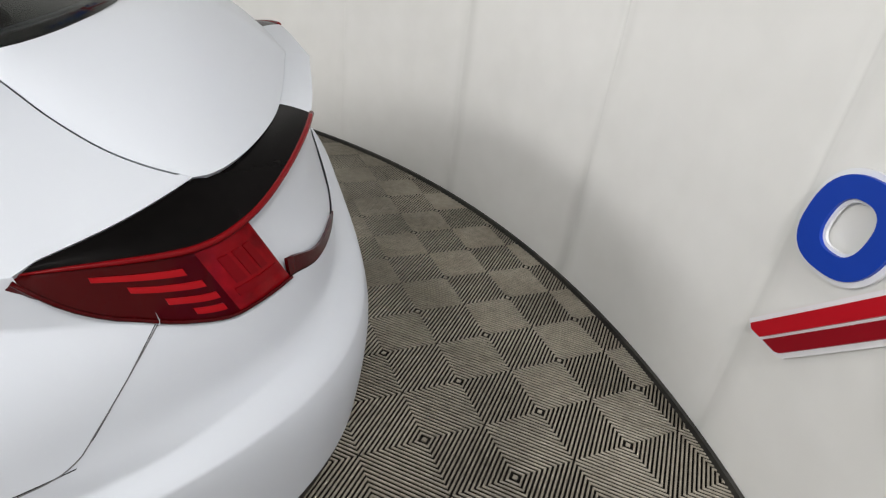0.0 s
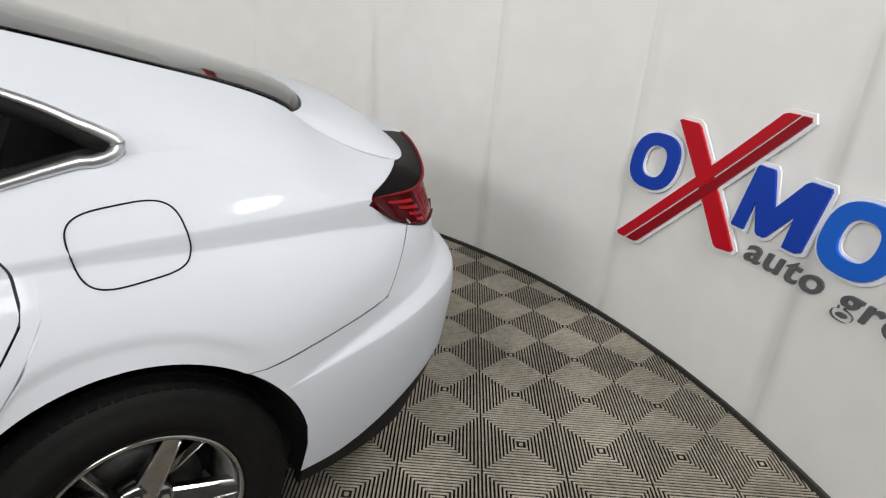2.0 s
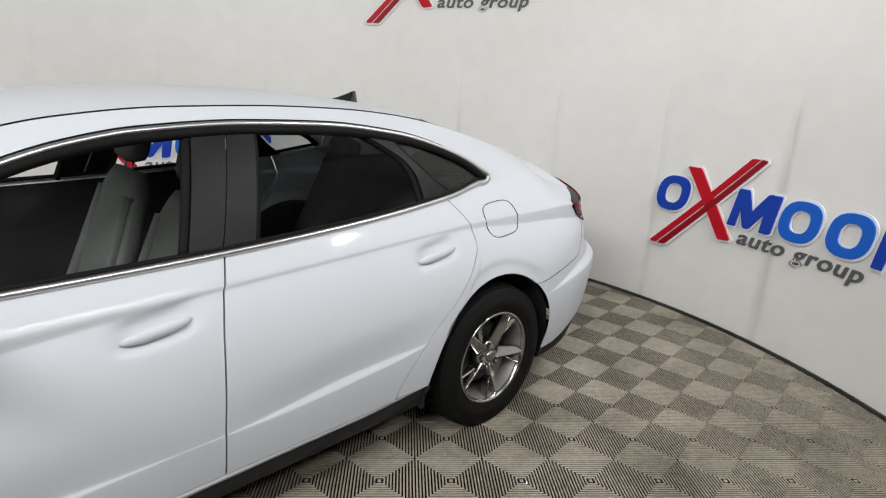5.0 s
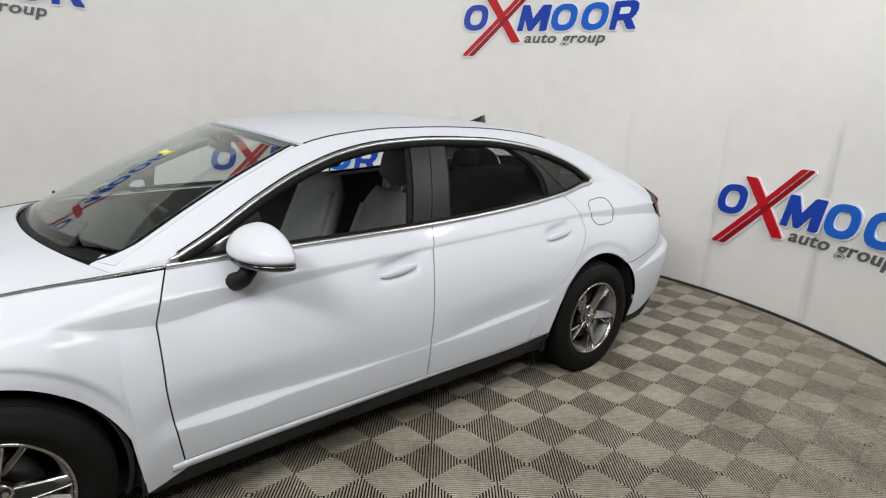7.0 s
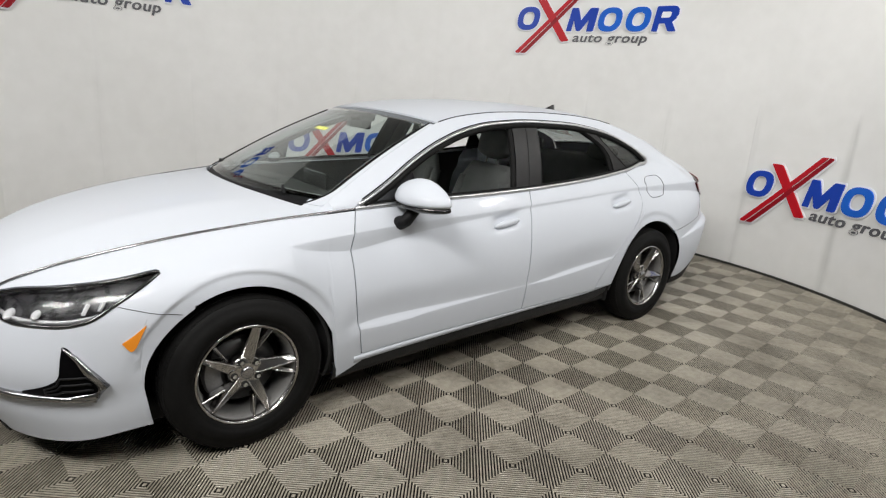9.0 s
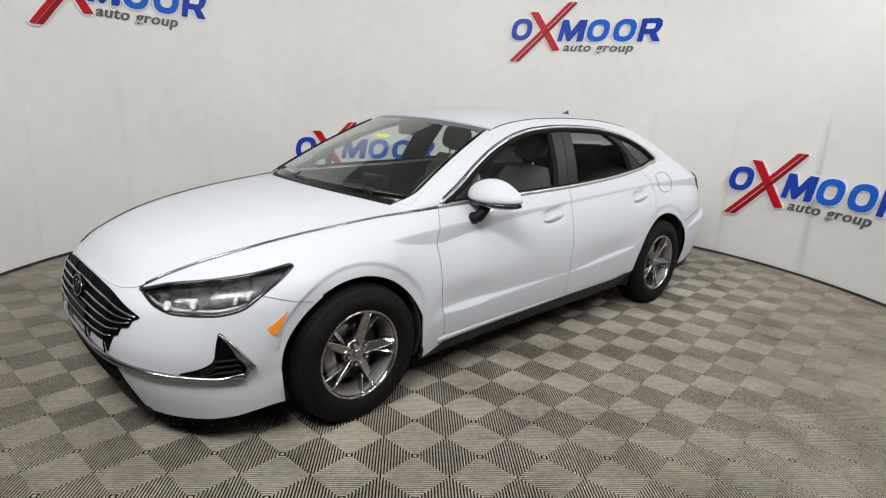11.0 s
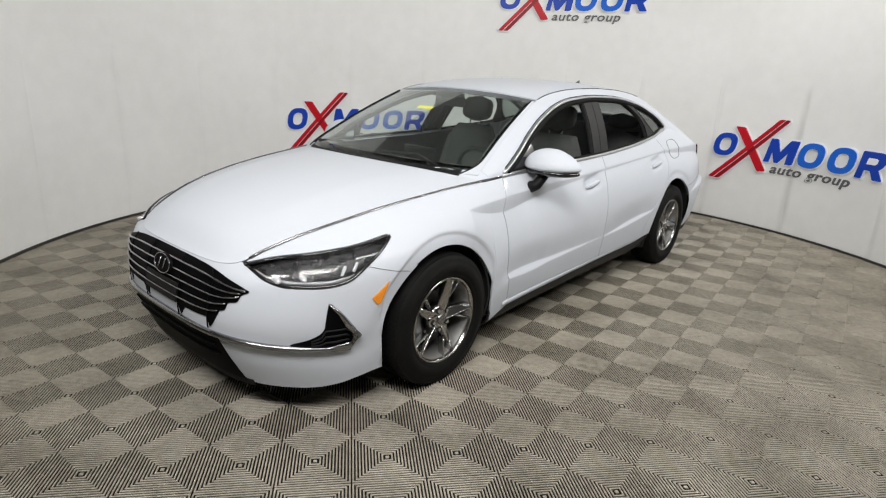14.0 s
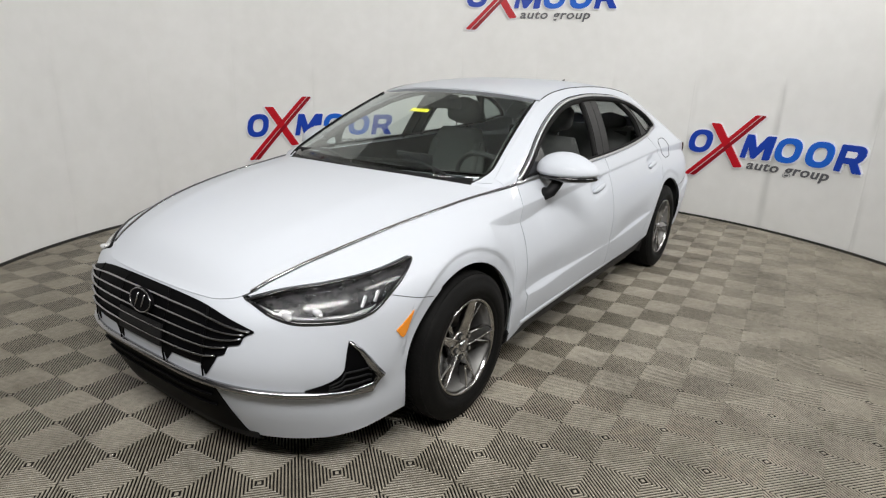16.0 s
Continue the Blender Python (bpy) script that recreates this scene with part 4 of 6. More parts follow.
k_arch = k_of(AX_F - ARCH_F, 0.4)
rows_l = {}
KS = ks_between(1, k_arch + 0.001, 46) + ks_between(k_arch - 0.001, k_of(-1.614, 0.667), 20)
for s in (-1, 1):
    bm = grid_bm(nose_rows(KS, bumper_low, bumper_top, s, 26), (-1, s, 0), 0.0)
    rows_l[s] = bm
merged = bmesh.new()
for s in (-1, 1):
    me = bpy.data.meshes.new("tmp")
    rows_l[s].to_mesh(me)
    merged.from_mesh(me)
    rows_l[s].free()
bmesh.ops.remove_doubles(merged, verts=merged.verts[:], dist=0.0005)
front_bumper = part("front_bumper", merged, paint, CAR)

# grille: dark field, then bars and uprights
gk0 = k_of(-2.258, 0.60)
grille_top = curve((gk0, 0.604), (0.955, 0.635), (0.985, 0.664), (1.0, 0.672))
grille_low = curve((gk0, 0.598), (gk0 + 0.014, 0.578), (gk0 + 0.017, 0.556), (0.950, 0.540), (0.953, 0.512), (0.961, 0.500), (0.964, 0.478), (0.975, 0.462), (1.0, 0.455))
def merged_sides(fn, out=(-1, 0, 0), lip=0.0):
    bm = bmesh.new()
    for s in (-1, 1):
        b = grid_bm(fn(s), (out[0], s * abs(out[1]), out[2]), lip)
        me = bpy.data.meshes.new("tmp")
        b.to_mesh(me)
        bm.from_mesh(me)
        b.free()
    bmesh.ops.remove_doubles(bm, verts=bm.verts[:], dist=0.0004)
    return bm


def saw(y):
    """The toothed foot of the grille."""
    a = abs(y)
    for edge in (0.16, 0.385):
        if edge - 0.012 < a < edge + 0.045:
            return -0.048 * (1 - abs(a - edge - 0.0) / 0.045) if a >= edge else -0.048 * (1 - (edge - a) / 0.012)
    return 0.0


def grille_foot(k):
    x = XF - (XF - nose_x(0.5)) * k
    y = (1 - k**NF) ** (1 / NF) * section(x, 0.5)
    return grille_low(k) + (saw(y) if k > gk0 + 0.02 else 0)


GKD = ks_between(1, gk0, 90)
grille = part("grille", merged_sides(lambda s: nose_rows(GKD, grille_foot, grille_top, s, 10, 0.004), lip=0.01), grille_black, CAR, "black toothed grille with slim bars")
bar_foot = curve((gk0, 0.596), (0.93, 0.545), (0.955, 0.490), (0.975, 0.464), (1.0, 0.455))
for f in (0.16, 0.33, 0.50, 0.67, 0.84):
    line = lambda k: bar_foot(k) + (grille_top(k) - bar_foot(k)) * f
    k_end = next(k for k in lin(gk0 + 0.004, 1, 200) if line(k) > grille_low(k) + 0.010)
    pts = [nose_point(k, line(k), -1, 0.011) for k in ks_between(k_end, 1, 30)] + [nose_point(k, line(k), 1, 0.011) for k in ks_between(1, k_end, 30)][1:]
    part("grille_bar", tube_bm(pts, 0.0068, 8, 0.6), dark_chrome, grille, "slim dark chrome bar")
for y in (-0.385, -0.16, 0.16, 0.385):
    s = -1 if y < 0 else 1
    ks = [k for k in GKD]
    best = min(ks, key=lambda k: abs((1 - k**NF) ** (1 / NF) * section(XF - (XF - nose_x(0.55)) * k, 0.55) - abs(y)))
    pts = [nose_point(best, z, s, 0.012) for z in lin(grille_low(best) - 0.045, grille_top(best), 8)]
    part("grille_upright", tube_bm(pts, 0.0035, 6), grille_black, grille)
k_in = min(GKD, key=lambda k: abs((1 - k**NF) ** (1 / NF) * section(XF - (XF - nose_x(0.5)) * k, 0.5) - 0.150))
part("radar_panel", merged_sides(lambda s: nose_rows(ks_between(1, k_in, 10), lambda k: 0.464, lambda k: 0.545, s, 4, 0.0165), lip=0.006), black_plastic, grille, "black radar panel")
# oval badge
badge = bmesh.new()
bmesh.ops.create_cone(badge, cap_ends=True, segments=40, radius1=0.075, radius2=0.07, depth=0.012)
for v in badge.verts:
    v.co = Matrix.Translation((nose_x(0.595) + blunt(0) - 0.014, 0, 0.606)) @ Matrix.Rotation(radians(-78), 4, "Y") @ Vector((v.co.x * 0.62, v.co.y, v.co.z))
part("badge", badge, grille_black, grille, "dark oval badge", False)
ring = []
for a in lin(0, 2 * math.pi, 41):
    ring.append(Matrix.Translation((nose_x(0.595) + blunt(0) - 0.022, 0, 0.606)) @ Matrix.Rotation(radians(-78), 4, "Y") @ Vector((0.044 * math.cos(a), 0.073 * math.sin(a), 0)))
part("badge_ring", tube_bm(ring, 0.003, 6), dark_chrome, grille, "chrome badge ring")
for ends in (((-0.026, 0.030), (0.026, 0.014)), ((-0.026, -0.014), (0.026, -0.030))):
    pts = [Matrix.Translation((nose_x(0.595) + blunt(0) - 0.022, 0, 0.606)) @ Matrix.Rotation(radians(-78), 4, "Y") @ Vector((x, y, 0.0)) for x, y in ends]
    part("badge_bar", tube_bm(pts, 0.0042, 6), dark_chrome, grille, "plain silver bar of the badge")

# lower intake, chrome bar and lip
def band(k0, k1, lo, up, push, s, n=6, cols=36):
    return nose_rows(ks_between(k1, k0, cols), lo, up, s, n, push)


bar_z = curve((0.5, 0.350), (0.62, 0.350), (0.80, 0.368), (0.93, 0.385), (1.0, 0.395))
ik = k_of(-2.290, 0.30)
intake = part("lower_intake", merged_sides(lambda s: band(ik, 1, lambda k: 0.165, lambda k: 0.165 + (bar_z(k) - 0.171) * smoothstep(ik, ik + 0.024, k), 0.005, s, 8), lip=0.008), grille_black, CAR, "black lower intake")
for z in (0.285, 0.335):
    pts = [nose_point(k, z, -1, 0.010) for k in ks_between(ik + 0.024, 1, 24)] + [nose_point(k, z, 1, 0.010) for k in ks_between(1, ik + 0.024, 24)][1:]
    part("intake_bar", tube_bm(pts, 0.005, 6), grille_black, intake)
part("front_lip", merged_sides(lambda s: band(k_of(-2.22, 0.15), 1, lambda k: 0.166 - 0.036 * smoothstep(0.885, 0.95, k), lambda k: 0.166, 0.004, s, 4), lip=0.02), black_plastic, CAR, "black bumper lip")
kb = k_of(-1.955, 0.36)
pts = [nose_point(k, bar_z(k), -1, 0.008) for k in ks_between(kb, 1, 40)] + [nose_point(k, bar_z(k), 1, 0.008) for k in ks_between(1, kb, 40)][1:]
part("chrome_bar", tube_bm(pts, 0.013, 10), dark_chrome, CAR, "bright chrome bar across the bumper")

for s in (-1, 1):
    # fog vent: a dark wedge with a chrome frame
    fk = lambda x, z: k_of(x, z)
    v_top = k_curve((-2.165, 0.385), (-2.085, 0.420), (-2.058, 0.455), (-2.040, 0.560), (-1.978, 0.470), (-1.930, 0.405))
    v_low = k_curve((-2.165, 0.378), (-2.03, 0.362), (-1.950, 0.375), (-1.930, 0.400))
    ks = sorted(lin(fk(-2.165, 0.38), fk(-1.930, 0.402), 40) + [fk(-2.040, 0.560), fk(-2.058, 0.455)])[::-1]
    vent = part("fog_vent", grid_bm(nose_rows(ks, v_low, lambda k: max(v_top(k), v_low(k) + 0.002), s, 8, 0.004), (-1, s, 0), 0.008), grille_black, CAR, "black fog-lamp vent")
    pts = [nose_point(fk(x, z), z, s, 0.007) for x, z in ((-2.040, 0.560), (-2.005, 0.520), (-1.975, 0.468), (-1.928, 0.402), (-1.952, 0.366), (-2.03, 0.356), (-2.10, 0.360), (-2.17, 0.368))]
    part("vent_frame", tube_bm(pts, [0.003, 0.009, 0.015, 0.019, 0.016, 0.012, 0.011, 0.011], 8), dark_chrome, vent, "dark chrome vent frame")
    for f in (0.25, 0.5, 0.75):
        k2 = lin(fk(-2.10, 0.38), fk(-1.965, 0.42), 12)
        pts = [nose_point(k, v_low(k) + (min(v_top(k), 0.47) - v_low(k)) * f, s, 0.008) for k in k2]
        part("vent_slat", tube_bm(pts, 0.004, 6), black_plastic, vent)
    # headlamp: dark bowl, lenses, clear cover
    ks = lin(lamp_k0 - 0.001, lamp_k1 + 0.001, 46)
    low_k = k_curve((-2.226, 0.688), (-2.212, 0.650), (-2.16, 0.628), (-2.05, 0.625), (-1.97, 0.638), (-1.86, 0.703), (-1.80, 0.737), (-1.715, 0.787))
    lo = lambda k: low_k(k)
    up = lambda k: max(up_lamp_k(k), low_k(k) + 0.003)
    lamp = part("headlamp", grid_bm(nose_rows(ks, lo, up, s, 10, -0.028), (-1, s, 0), 0.0), lamp_black, CAR, "dark headlamp with two lenses")
    rim_up = [nose_point(k, up(k) - 0.004, s, 0.001) for k in ks]
    rim_lo = [nose_point(k, lo(k) + 0.006, s, -0.002) for k in ks]
    part("lamp_rim", tube_bm(rim_up, 0.006, 6), gloss_black, lamp)
    part("lamp_rim", tube_bm(rim_lo, 0.0075, 6), gloss_black, lamp)
    guide = [nose_point(k, lo(k) + 0.010 + 0.010 * min(1, i / 6), s, -0.012) for i, k in enumerate(ks[1:30])]
    part("light_guide", tube_bm(guide, [0.004] + [0.0085] * 24 + [0.007, 0.005, 0.003, 0.002], 8), guide_grey, lamp, "dull silver light guide")
    for x, z, r in ((-2.182, 0.663, 0.036), (-2.108, 0.670, 0.030)):
        c = Vector(nose_point(k_of(x, z), z, s, -0.018))
        bm = bmesh.new()
        bmesh.ops.create_uvsphere(bm, u_segments=20, v_segments=12, radius=r)
        for v in bm.verts:
            v.co = Vector((v.co.x * 0.5 - v.co.y * s * 0.4, v.co.y * 1.25, v.co.z * 0.42)) + c
        part("projector_lens", bm, lens_white, lamp, "bright projector lens")
    for i, x in enumerate((-1.965, -1.915)):
        z = 0.69 + 0.012 * i
        c = Vector(nose_point(k_of(x, z), z, s, -0.016))
        bm = box_bm(-0.007, 0.007, -0.004, 0.004, -0.022, 0.022, 0.003)
        bm.transform(Matrix.Translation(c) @ Matrix.Rotation(radians(28), 4, "Y"))
        part("reflector", bm, lens_white, lamp, "small chrome reflector")
    part("lamp_cover", pane_bm(nose_rows(ks, lo, up, s, 10, 0.0), (-1, s, 0), 0.003), lamp_glass, lamp, "clear lamp cover")
    # amber side marker
    mk = k_curve((-1.865, 0.562), (-1.840, 0.578), (-1.786, 0.621))
    ml = k_curve((-1.865, 0.558), (-1.837, 0.526), (-1.786, 0.617))
    ks2 = lin(k_of(-1.865, 0.56), k_of(-1.786, 0.62), 12)
    part("side_marker", grid_bm(nose_rows(ks2, ml, lambda k: max(mk(k), ml(k) + 0.001), s, 4, 0.004), (-1, s, 0), 0.006), amber, CAR, "amber side marker")

# ---- rear end ----
def seam_rear(x):
    """The bumper's upper joint: level behind the wheel, then rising to the lamp."""
    return 0.640 + (max(x, 1.70) - 1.70) * 0.19 if x < 2.06 else 0.708 + (x - 2.06) * 1.53


def rb_top(k):
    z = 0.72
    for _ in range(5):
        x = XR + (tail_x(z) - XR) * k
        z = seam_rear(x) if x < 2.165 else lens_low(x) - 0.003
    return z


kr_arch = kr_of(AX_R + ARCH_R, 0.4)


def rb_low(k):
    x = XR + (tail_x(0.4) - XR) * k
    return arch(x, AX_R, ARCH_R, 0.25) if x < AX_R + ARCH_R - 0.001 else 0.262 + 0.17 * smoothstep(1.88, 2.44, x)


def kr_between(k0, k1, n):
    a0, a1 = math.acos(min(k0, 1) ** (NR / 2)), math.acos(min(k1, 1) ** (NR / 2))
    return [max(math.cos(a), 0) ** (2 / NR) for a in lin(a0, a1, n)]


KRS = sorted(kr_between(1, kr_arch + 0.001, 54) + [kr_of(2.1645, 0.864), kr_of(2.1655, 0.863), kr_of(2.06, 0.708)] + kr_between(kr_arch - 0.001, kr_of(1.66, 0.64), 12), reverse=True)
ROWS_BUMPER = (14, 1, 3, 1, 8)


def bumper_columns(s):
    cols = []
    for k in KRS:
        lo, up = rb_low(k), rb_top(k)
        x = XR + (tail_x(0.64) - XR) * k
        zc, th = bumper_crease(x), bumper_step(x)
        g = min(0.003, th / 4)
        zs = heights(lo, up, [zc - th / 2 - 0.004, zc - th / 2 + g, zc + th / 2 - g, zc + th / 2 + 0.004], ROWS_BUMPER)
        cols.append([tail_point(k, z, s) for z in zs])
    return list(zip(*cols))


crisp(part("rear_bumper", merged_sides(bumper_columns, (1, 1, 0)), paint, CAR))
part("rear_valance", merged_sides(lambda s: tail_rows(kr_between(1, kr_of(1.80, 0.27), 40), lambda k: 0.205, lambda k: rb_low(k) + 0.004, s, 6, -0.003), (1, 1, 0), 0.02), black_plastic, CAR, "black lower rear valance")


def foot_point(u, s, push=0.0):
    """Foot of the lamp and of the upright back, under the ridge at u."""
    x = curve((0.0, 2.455), (0.40, 2.425), (0.72, 2.335), (0.86, 2.262), (1.0, 2.032))(u)
    z = lens_low(x)
    return Vector(tail_point(kr_of(x, z) if u > 0.001 else 1.0, z, s, push))


def ledge(u0, u1, s, n=24):
    return [[tuple(on_edge(lid_edge, u, s).lerp(on_edge(ridge_edge, u, s), t) + Vector((0, 0, 0.002 * math.sin(math.pi * t)))) for u in lin(u0, u1, n)] for t in lin(0, 1, 6)]


def drop(u0, u1, s, f0, f1, n=20, inset=0.0, m=8):
    """The faces under the ridge, between two shares of their height."""
    rows = []
    for f in lin(f0, f1, m):
        row = []
        for u in lin(u0, u1, n):
            p = on_edge(ridge_edge, u, s).lerp(foot_point(u, s, 0.004), f)
            row.append((p.x - inset, p.y, p.z - 0.002))
        rows.append(row)
    return rows


def back_rows(s):
    """White upright back of the lid, set in under the ridge."""
    rows = []
    for f in lin(0, 1, 9):
        row = []
        for u in lin(0.0, 0.72, 22):
            p = on_edge(ridge_edge, u, s).lerp(foot_point(u, s), f)
            row.append((p.x - 0.022 * math.sin(math.pi * min(f * 0.9 + 0.08, 1)) ** 0.6, p.y, p.z))
        rows.append(row)
    return rows


part("trunk_back", merged_sides(back_rows, (1, 0, 0)), paint, CAR)
part("spoiler_edge", merged_sides(lambda s: ledge(0.0, 0.40, s), (0, 0, 1), 0.008), paint, CAR, "white spoiler edge between the lamps")
for s in (-1, 1):
    tl = part("tail_lamp", grid_bm(drop(0.86, 1.0, s, 0.0, 1.0), (0.3, s, 0), 0.012), red_lens, CAR, "dark red wrap-around tail lamp")
    part("lamp_top", grid_bm(ledge(0.40, 1.0, s, 36), (0, 0, 1), 0.008), smoke_lens, tl, "smoked black lamp top")
    part("lamp_back", grid_bm(drop(0.72, 0.86, s, 0.0, 1.0), (1, s * 0.3, 0), 0.012), red_facet, tl, "red rear face")
    pts = [tuple(on_edge(ridge_edge, u, s) + Vector((0.001, 0, 0))) for u in lin(0.40, 1.0, 40)]
    part("light_line", tube_bm(pts, [0.005] * 32 + [0.0048, 0.0046, 0.0043, 0.004, 0.0035, 0.003, 0.002, 0.0015], 6), red_edge, tl, "red ridge line")
    pts = [tuple(foot_point(u, s, 0.006)) for u in lin(0.72, 1.0, 30)]
    part("light_line", tube_bm(pts, 0.003, 6), red_lens, tl, "red lower edge")
    # light elements seen through the lens
    for f, ua, ub in ((0.20, 0.955, 0.885), (0.40, 0.935, 0.875), (0.60, 0.915, 0.87), (0.78, 0.90, 0.872)):
        rows = [[tuple(p + Vector((0.0, s * 0.0022, 0.0))) for p in (on_edge(ridge_edge, u, s).lerp(foot_point(u, s, 0.004), ff) for u in lin(ua, ub, 8))] for ff in (f, f + 0.10)]
        part("light_bar_inner", grid_bm(rows, (0.3, s, 0), 0.002), red_bright, tl, "bright red light element")
    for ua, ub in ((0.838, 0.815), (0.805, 0.785), (0.775, 0.755)):
        rows = [[tuple(p + Vector((0.0022, 0.0, 0.0))) for p in (on_edge(ridge_edge, u, s).lerp(foot_point(u, s, 0.004), ff) for u in lin(ua, ub, 4))] for ff in lin(0.22, 0.62, 5)]
        part("light_bar_inner", grid_bm(rows, (1, s * 0.3, 0), 0.002), red_edge, tl, "red light element")
    rows = [[tuple(p + Vector((0.0022, 0.0, 0.0))) for p in (on_edge(ridge_edge, u, s).lerp(foot_point(u, s, 0.004), ff) for u in lin(0.848, 0.735, 10))] for ff in (0.68, 0.80)]
    part("light_bar_inner", grid_bm(rows, (1, s * 0.3, 0), 0.002), red_edge, tl, "red light element")
    # low limb of the lamp along the foot of the lid
    rows = []
    for f in (0.0, 0.5, 1.0):
        row = []
        for u in lin(0.72, 0.22, 16):
            p = foot_point(u, s, 0.003)
            row.append((p.x - 0.004 * f, p.y, p.z + 0.002 + 0.030 * f * ((u - 0.20) / 0.52)))
        rows.append(row)
    part("lamp_limb", grid_bm(rows, (1, 0, 0), 0.006), red_lens, tl, "dark red lower limb")

# ---- wheels ----
def bar_on_wheel(pts, name, mat, parent, label=""):
    """A blade across the wheel: each station holds corner points (along, across, depth) about its own spoke line."""
    bm = bmesh.new()
    rings = [[bm.verts.new(p) for p in st] for st in pts]
    n = len(rings[0])
    for p, q in zip(rings, rings[1:]):
        for i in range(n):
            j = (i + 1) % n
            bm.faces.new((p[i], p[j], q[j], q[i]))
    bm.faces.new(rings[0])
    bm.faces.new(rings[-1][::-1])
    bmesh.ops.recalc_face_normals(bm, faces=bm.faces[:])
    return smooth_by_angle(part(name, bm, mat, parent, label), 20)


def wheel(cx, s, first):
    e = part("wheel", spin_bm([(0.203, 0.082), (0.207, 0.101), (0.213, 0.105), (0.219, 0.100), (0.222, 0.087), (0.214, 0.06), (0.200, 0.02), (0.198, -0.09), (0.190, -0.09), (0.192, 0.015), (0.199, 0.055)], 80), alloy, CAR, "five-spoke alloy wheel with black tyre")
    e.location = (cx, s * 0.795, WZ)
    e.rotation_euler[2] = math.pi if s < 0 else 0
    tyre = spin_bm([(0.214, 0.092), (0.222, 0.104), (0.232, 0.110), (0.238, 0.1095), (0.240, 0.1125), (0.262, 0.1145), (0.285, 0.112), (0.288, 0.109), (0.305, 0.106), (0.318, 0.098), (0.327, 0.090), (0.332, 0.078), (0.3345, 0.05), (0.3355, 0.0), (0.3345, -0.05), (0.332, -0.078), (0.324, -0.094), (0.29, -0.11), (0.23, -0.105), (0.21, -0.09)], 96)
    part("tyre", tyre, rubber, e, "black rubber tyre")
    # tread blocks
    bm = bmesh.new()
    for k in range(90):
        a = 2 * math.pi * k / 90
        for d0, d1 in ((-0.085, -0.05), (-0.042, -0.006), (0.006, 0.042), (0.05, 0.092)):
            r0, r1 = 0.324, (0.3385 if abs(d0) < 0.06 and abs(d1) < 0.06 else 0.336)
            w = radians(1.5)
            vs = []
            for r in (r0, r1):
                for aa, d in ((a - w, d0), (a + w, d0), (a + w + 0.006, d1), (a - w + 0.006, d1)):
                    rr = r - (0.007 if abs(d) > 0.08 else 0)
                    vs.append(bm.verts.new((rr * math.cos(aa), d, rr * math.sin(aa))))
            bm.faces.new(vs[4:])
            for i in range(4):
                j = (i + 1) % 4
                bm.faces.new((vs[i], vs[j], vs[4 + j], vs[4 + i]))
    bmesh.ops.recalc_face_normals(bm, faces=bm.faces[:])
    part("tread", bm, rubber, e, "", False)
    part("barrel", spin_bm([(0.2035, 0.090), (0.1985, 0.082), (0.190, 0.050), (0.186, 0.010), (0.184, -0.052), (0.188, -0.052), (0.192, 0.02), (0.1975, 0.06)], 72), barrel_silver, e, "silver wheel barrel")
    disc = spin_bm([(0.05, 0.0), (0.145, 0.0), (0.145, 0.012), (0.05, 0.012)], 48)
    part("brake_disc", disc, steel_dark, e, "dull steel brake disc")
    bm = bmesh.new()
    cal = []
    for a in lin(radians(-28), radians(28), 9):
        cal.append([bm.verts.new((r * math.cos(a), d, r * math.sin(a))) for r, d in ((0.095, -0.02), (0.162, -0.02), (0.168, 0.01), (0.160, 0.036), (0.125, 0.040), (0.095, 0.030))])
    for p, q in zip(cal, cal[1:]):
        for i in range(6):
            j = (i + 1) % 6
            bm.faces.new((p[i], p[j], q[j], q[i]))
    bm.faces.new(cal[0])
    bm.faces.new(cal[-1][::-1])
    bmesh.ops.recalc_face_normals(bm, faces=bm.faces[:])
    if cx > 0:
        bm.transform(Matrix.Rotation(radians(140), 4, "Y"))
    smooth_by_angle(part("brake_caliper", bm, caliper_grey, e, "grey cast brake caliper"), 25)
    part("barrel_back", spin_bm([(0.03, -0.06), (0.194, -0.06), (0.194, -0.055), (0.03, -0.055)], 48), well_black, e)
    part("hub", spin_bm([(0.0, 0.02), (0.074, 0.02), (0.074, 0.060), (0.066, 0.070), (0.030, 0.075), (0.0, 0.074)], 40, closed=False), alloy, e)
    part("cap", spin_bm([(0.0, 0.086), (0.020, 0.0855), (0.026, 0.083), (0.028, 0.070)], 32, closed=False), dark_chrome, e, "grey centre cap")
    for k in range(5):
        # outward from the hub; "across" grows clockwise as seen from outside
        a0 = math.pi - radians(first - 72 * k) if s < 0 else radians(first + 72 * k)
        turn = 1

        def at(r, u, d):
            c, q = math.cos(a0), math.sin(a0)
            return (r * c - turn * u * q, d, r * q + turn * u * c)

        st = []
        for t in lin(0, 1, 7):
            r = 0.026 + t * 0.178
            lift = 0.074 + 0.026 * t ** 0.8
            wl, wr, ridge = 0.038 - 0.022 * t, 0.018 - 0.006 * t, 0.013 - 0.005 * t
            st.append([at(r, u, d) for u, d in ((-wl, lift - 0.040), (-wl, lift - 0.021), (-wl + 0.004, lift - 0.016), (ridge - 0.004, lift - 0.002), (ridge, lift), (ridge + 0.0035, lift - 0.001), (wr + 0.004, lift - 0.020), (wr + 0.004, lift - 0.042))])
        sp = bar_on_wheel(st, "spoke", alloy, e, "broad dark silver spoke")
        part("spoke_edge", tube_bm([at(0.034 + t * 0.168, 0.013 - 0.005 * t, 0.0748 + 0.026 * t ** 0.8) for t in lin(0, 1, 7)], 0.0020, 6), bright_alloy, sp, "bright machined edge")
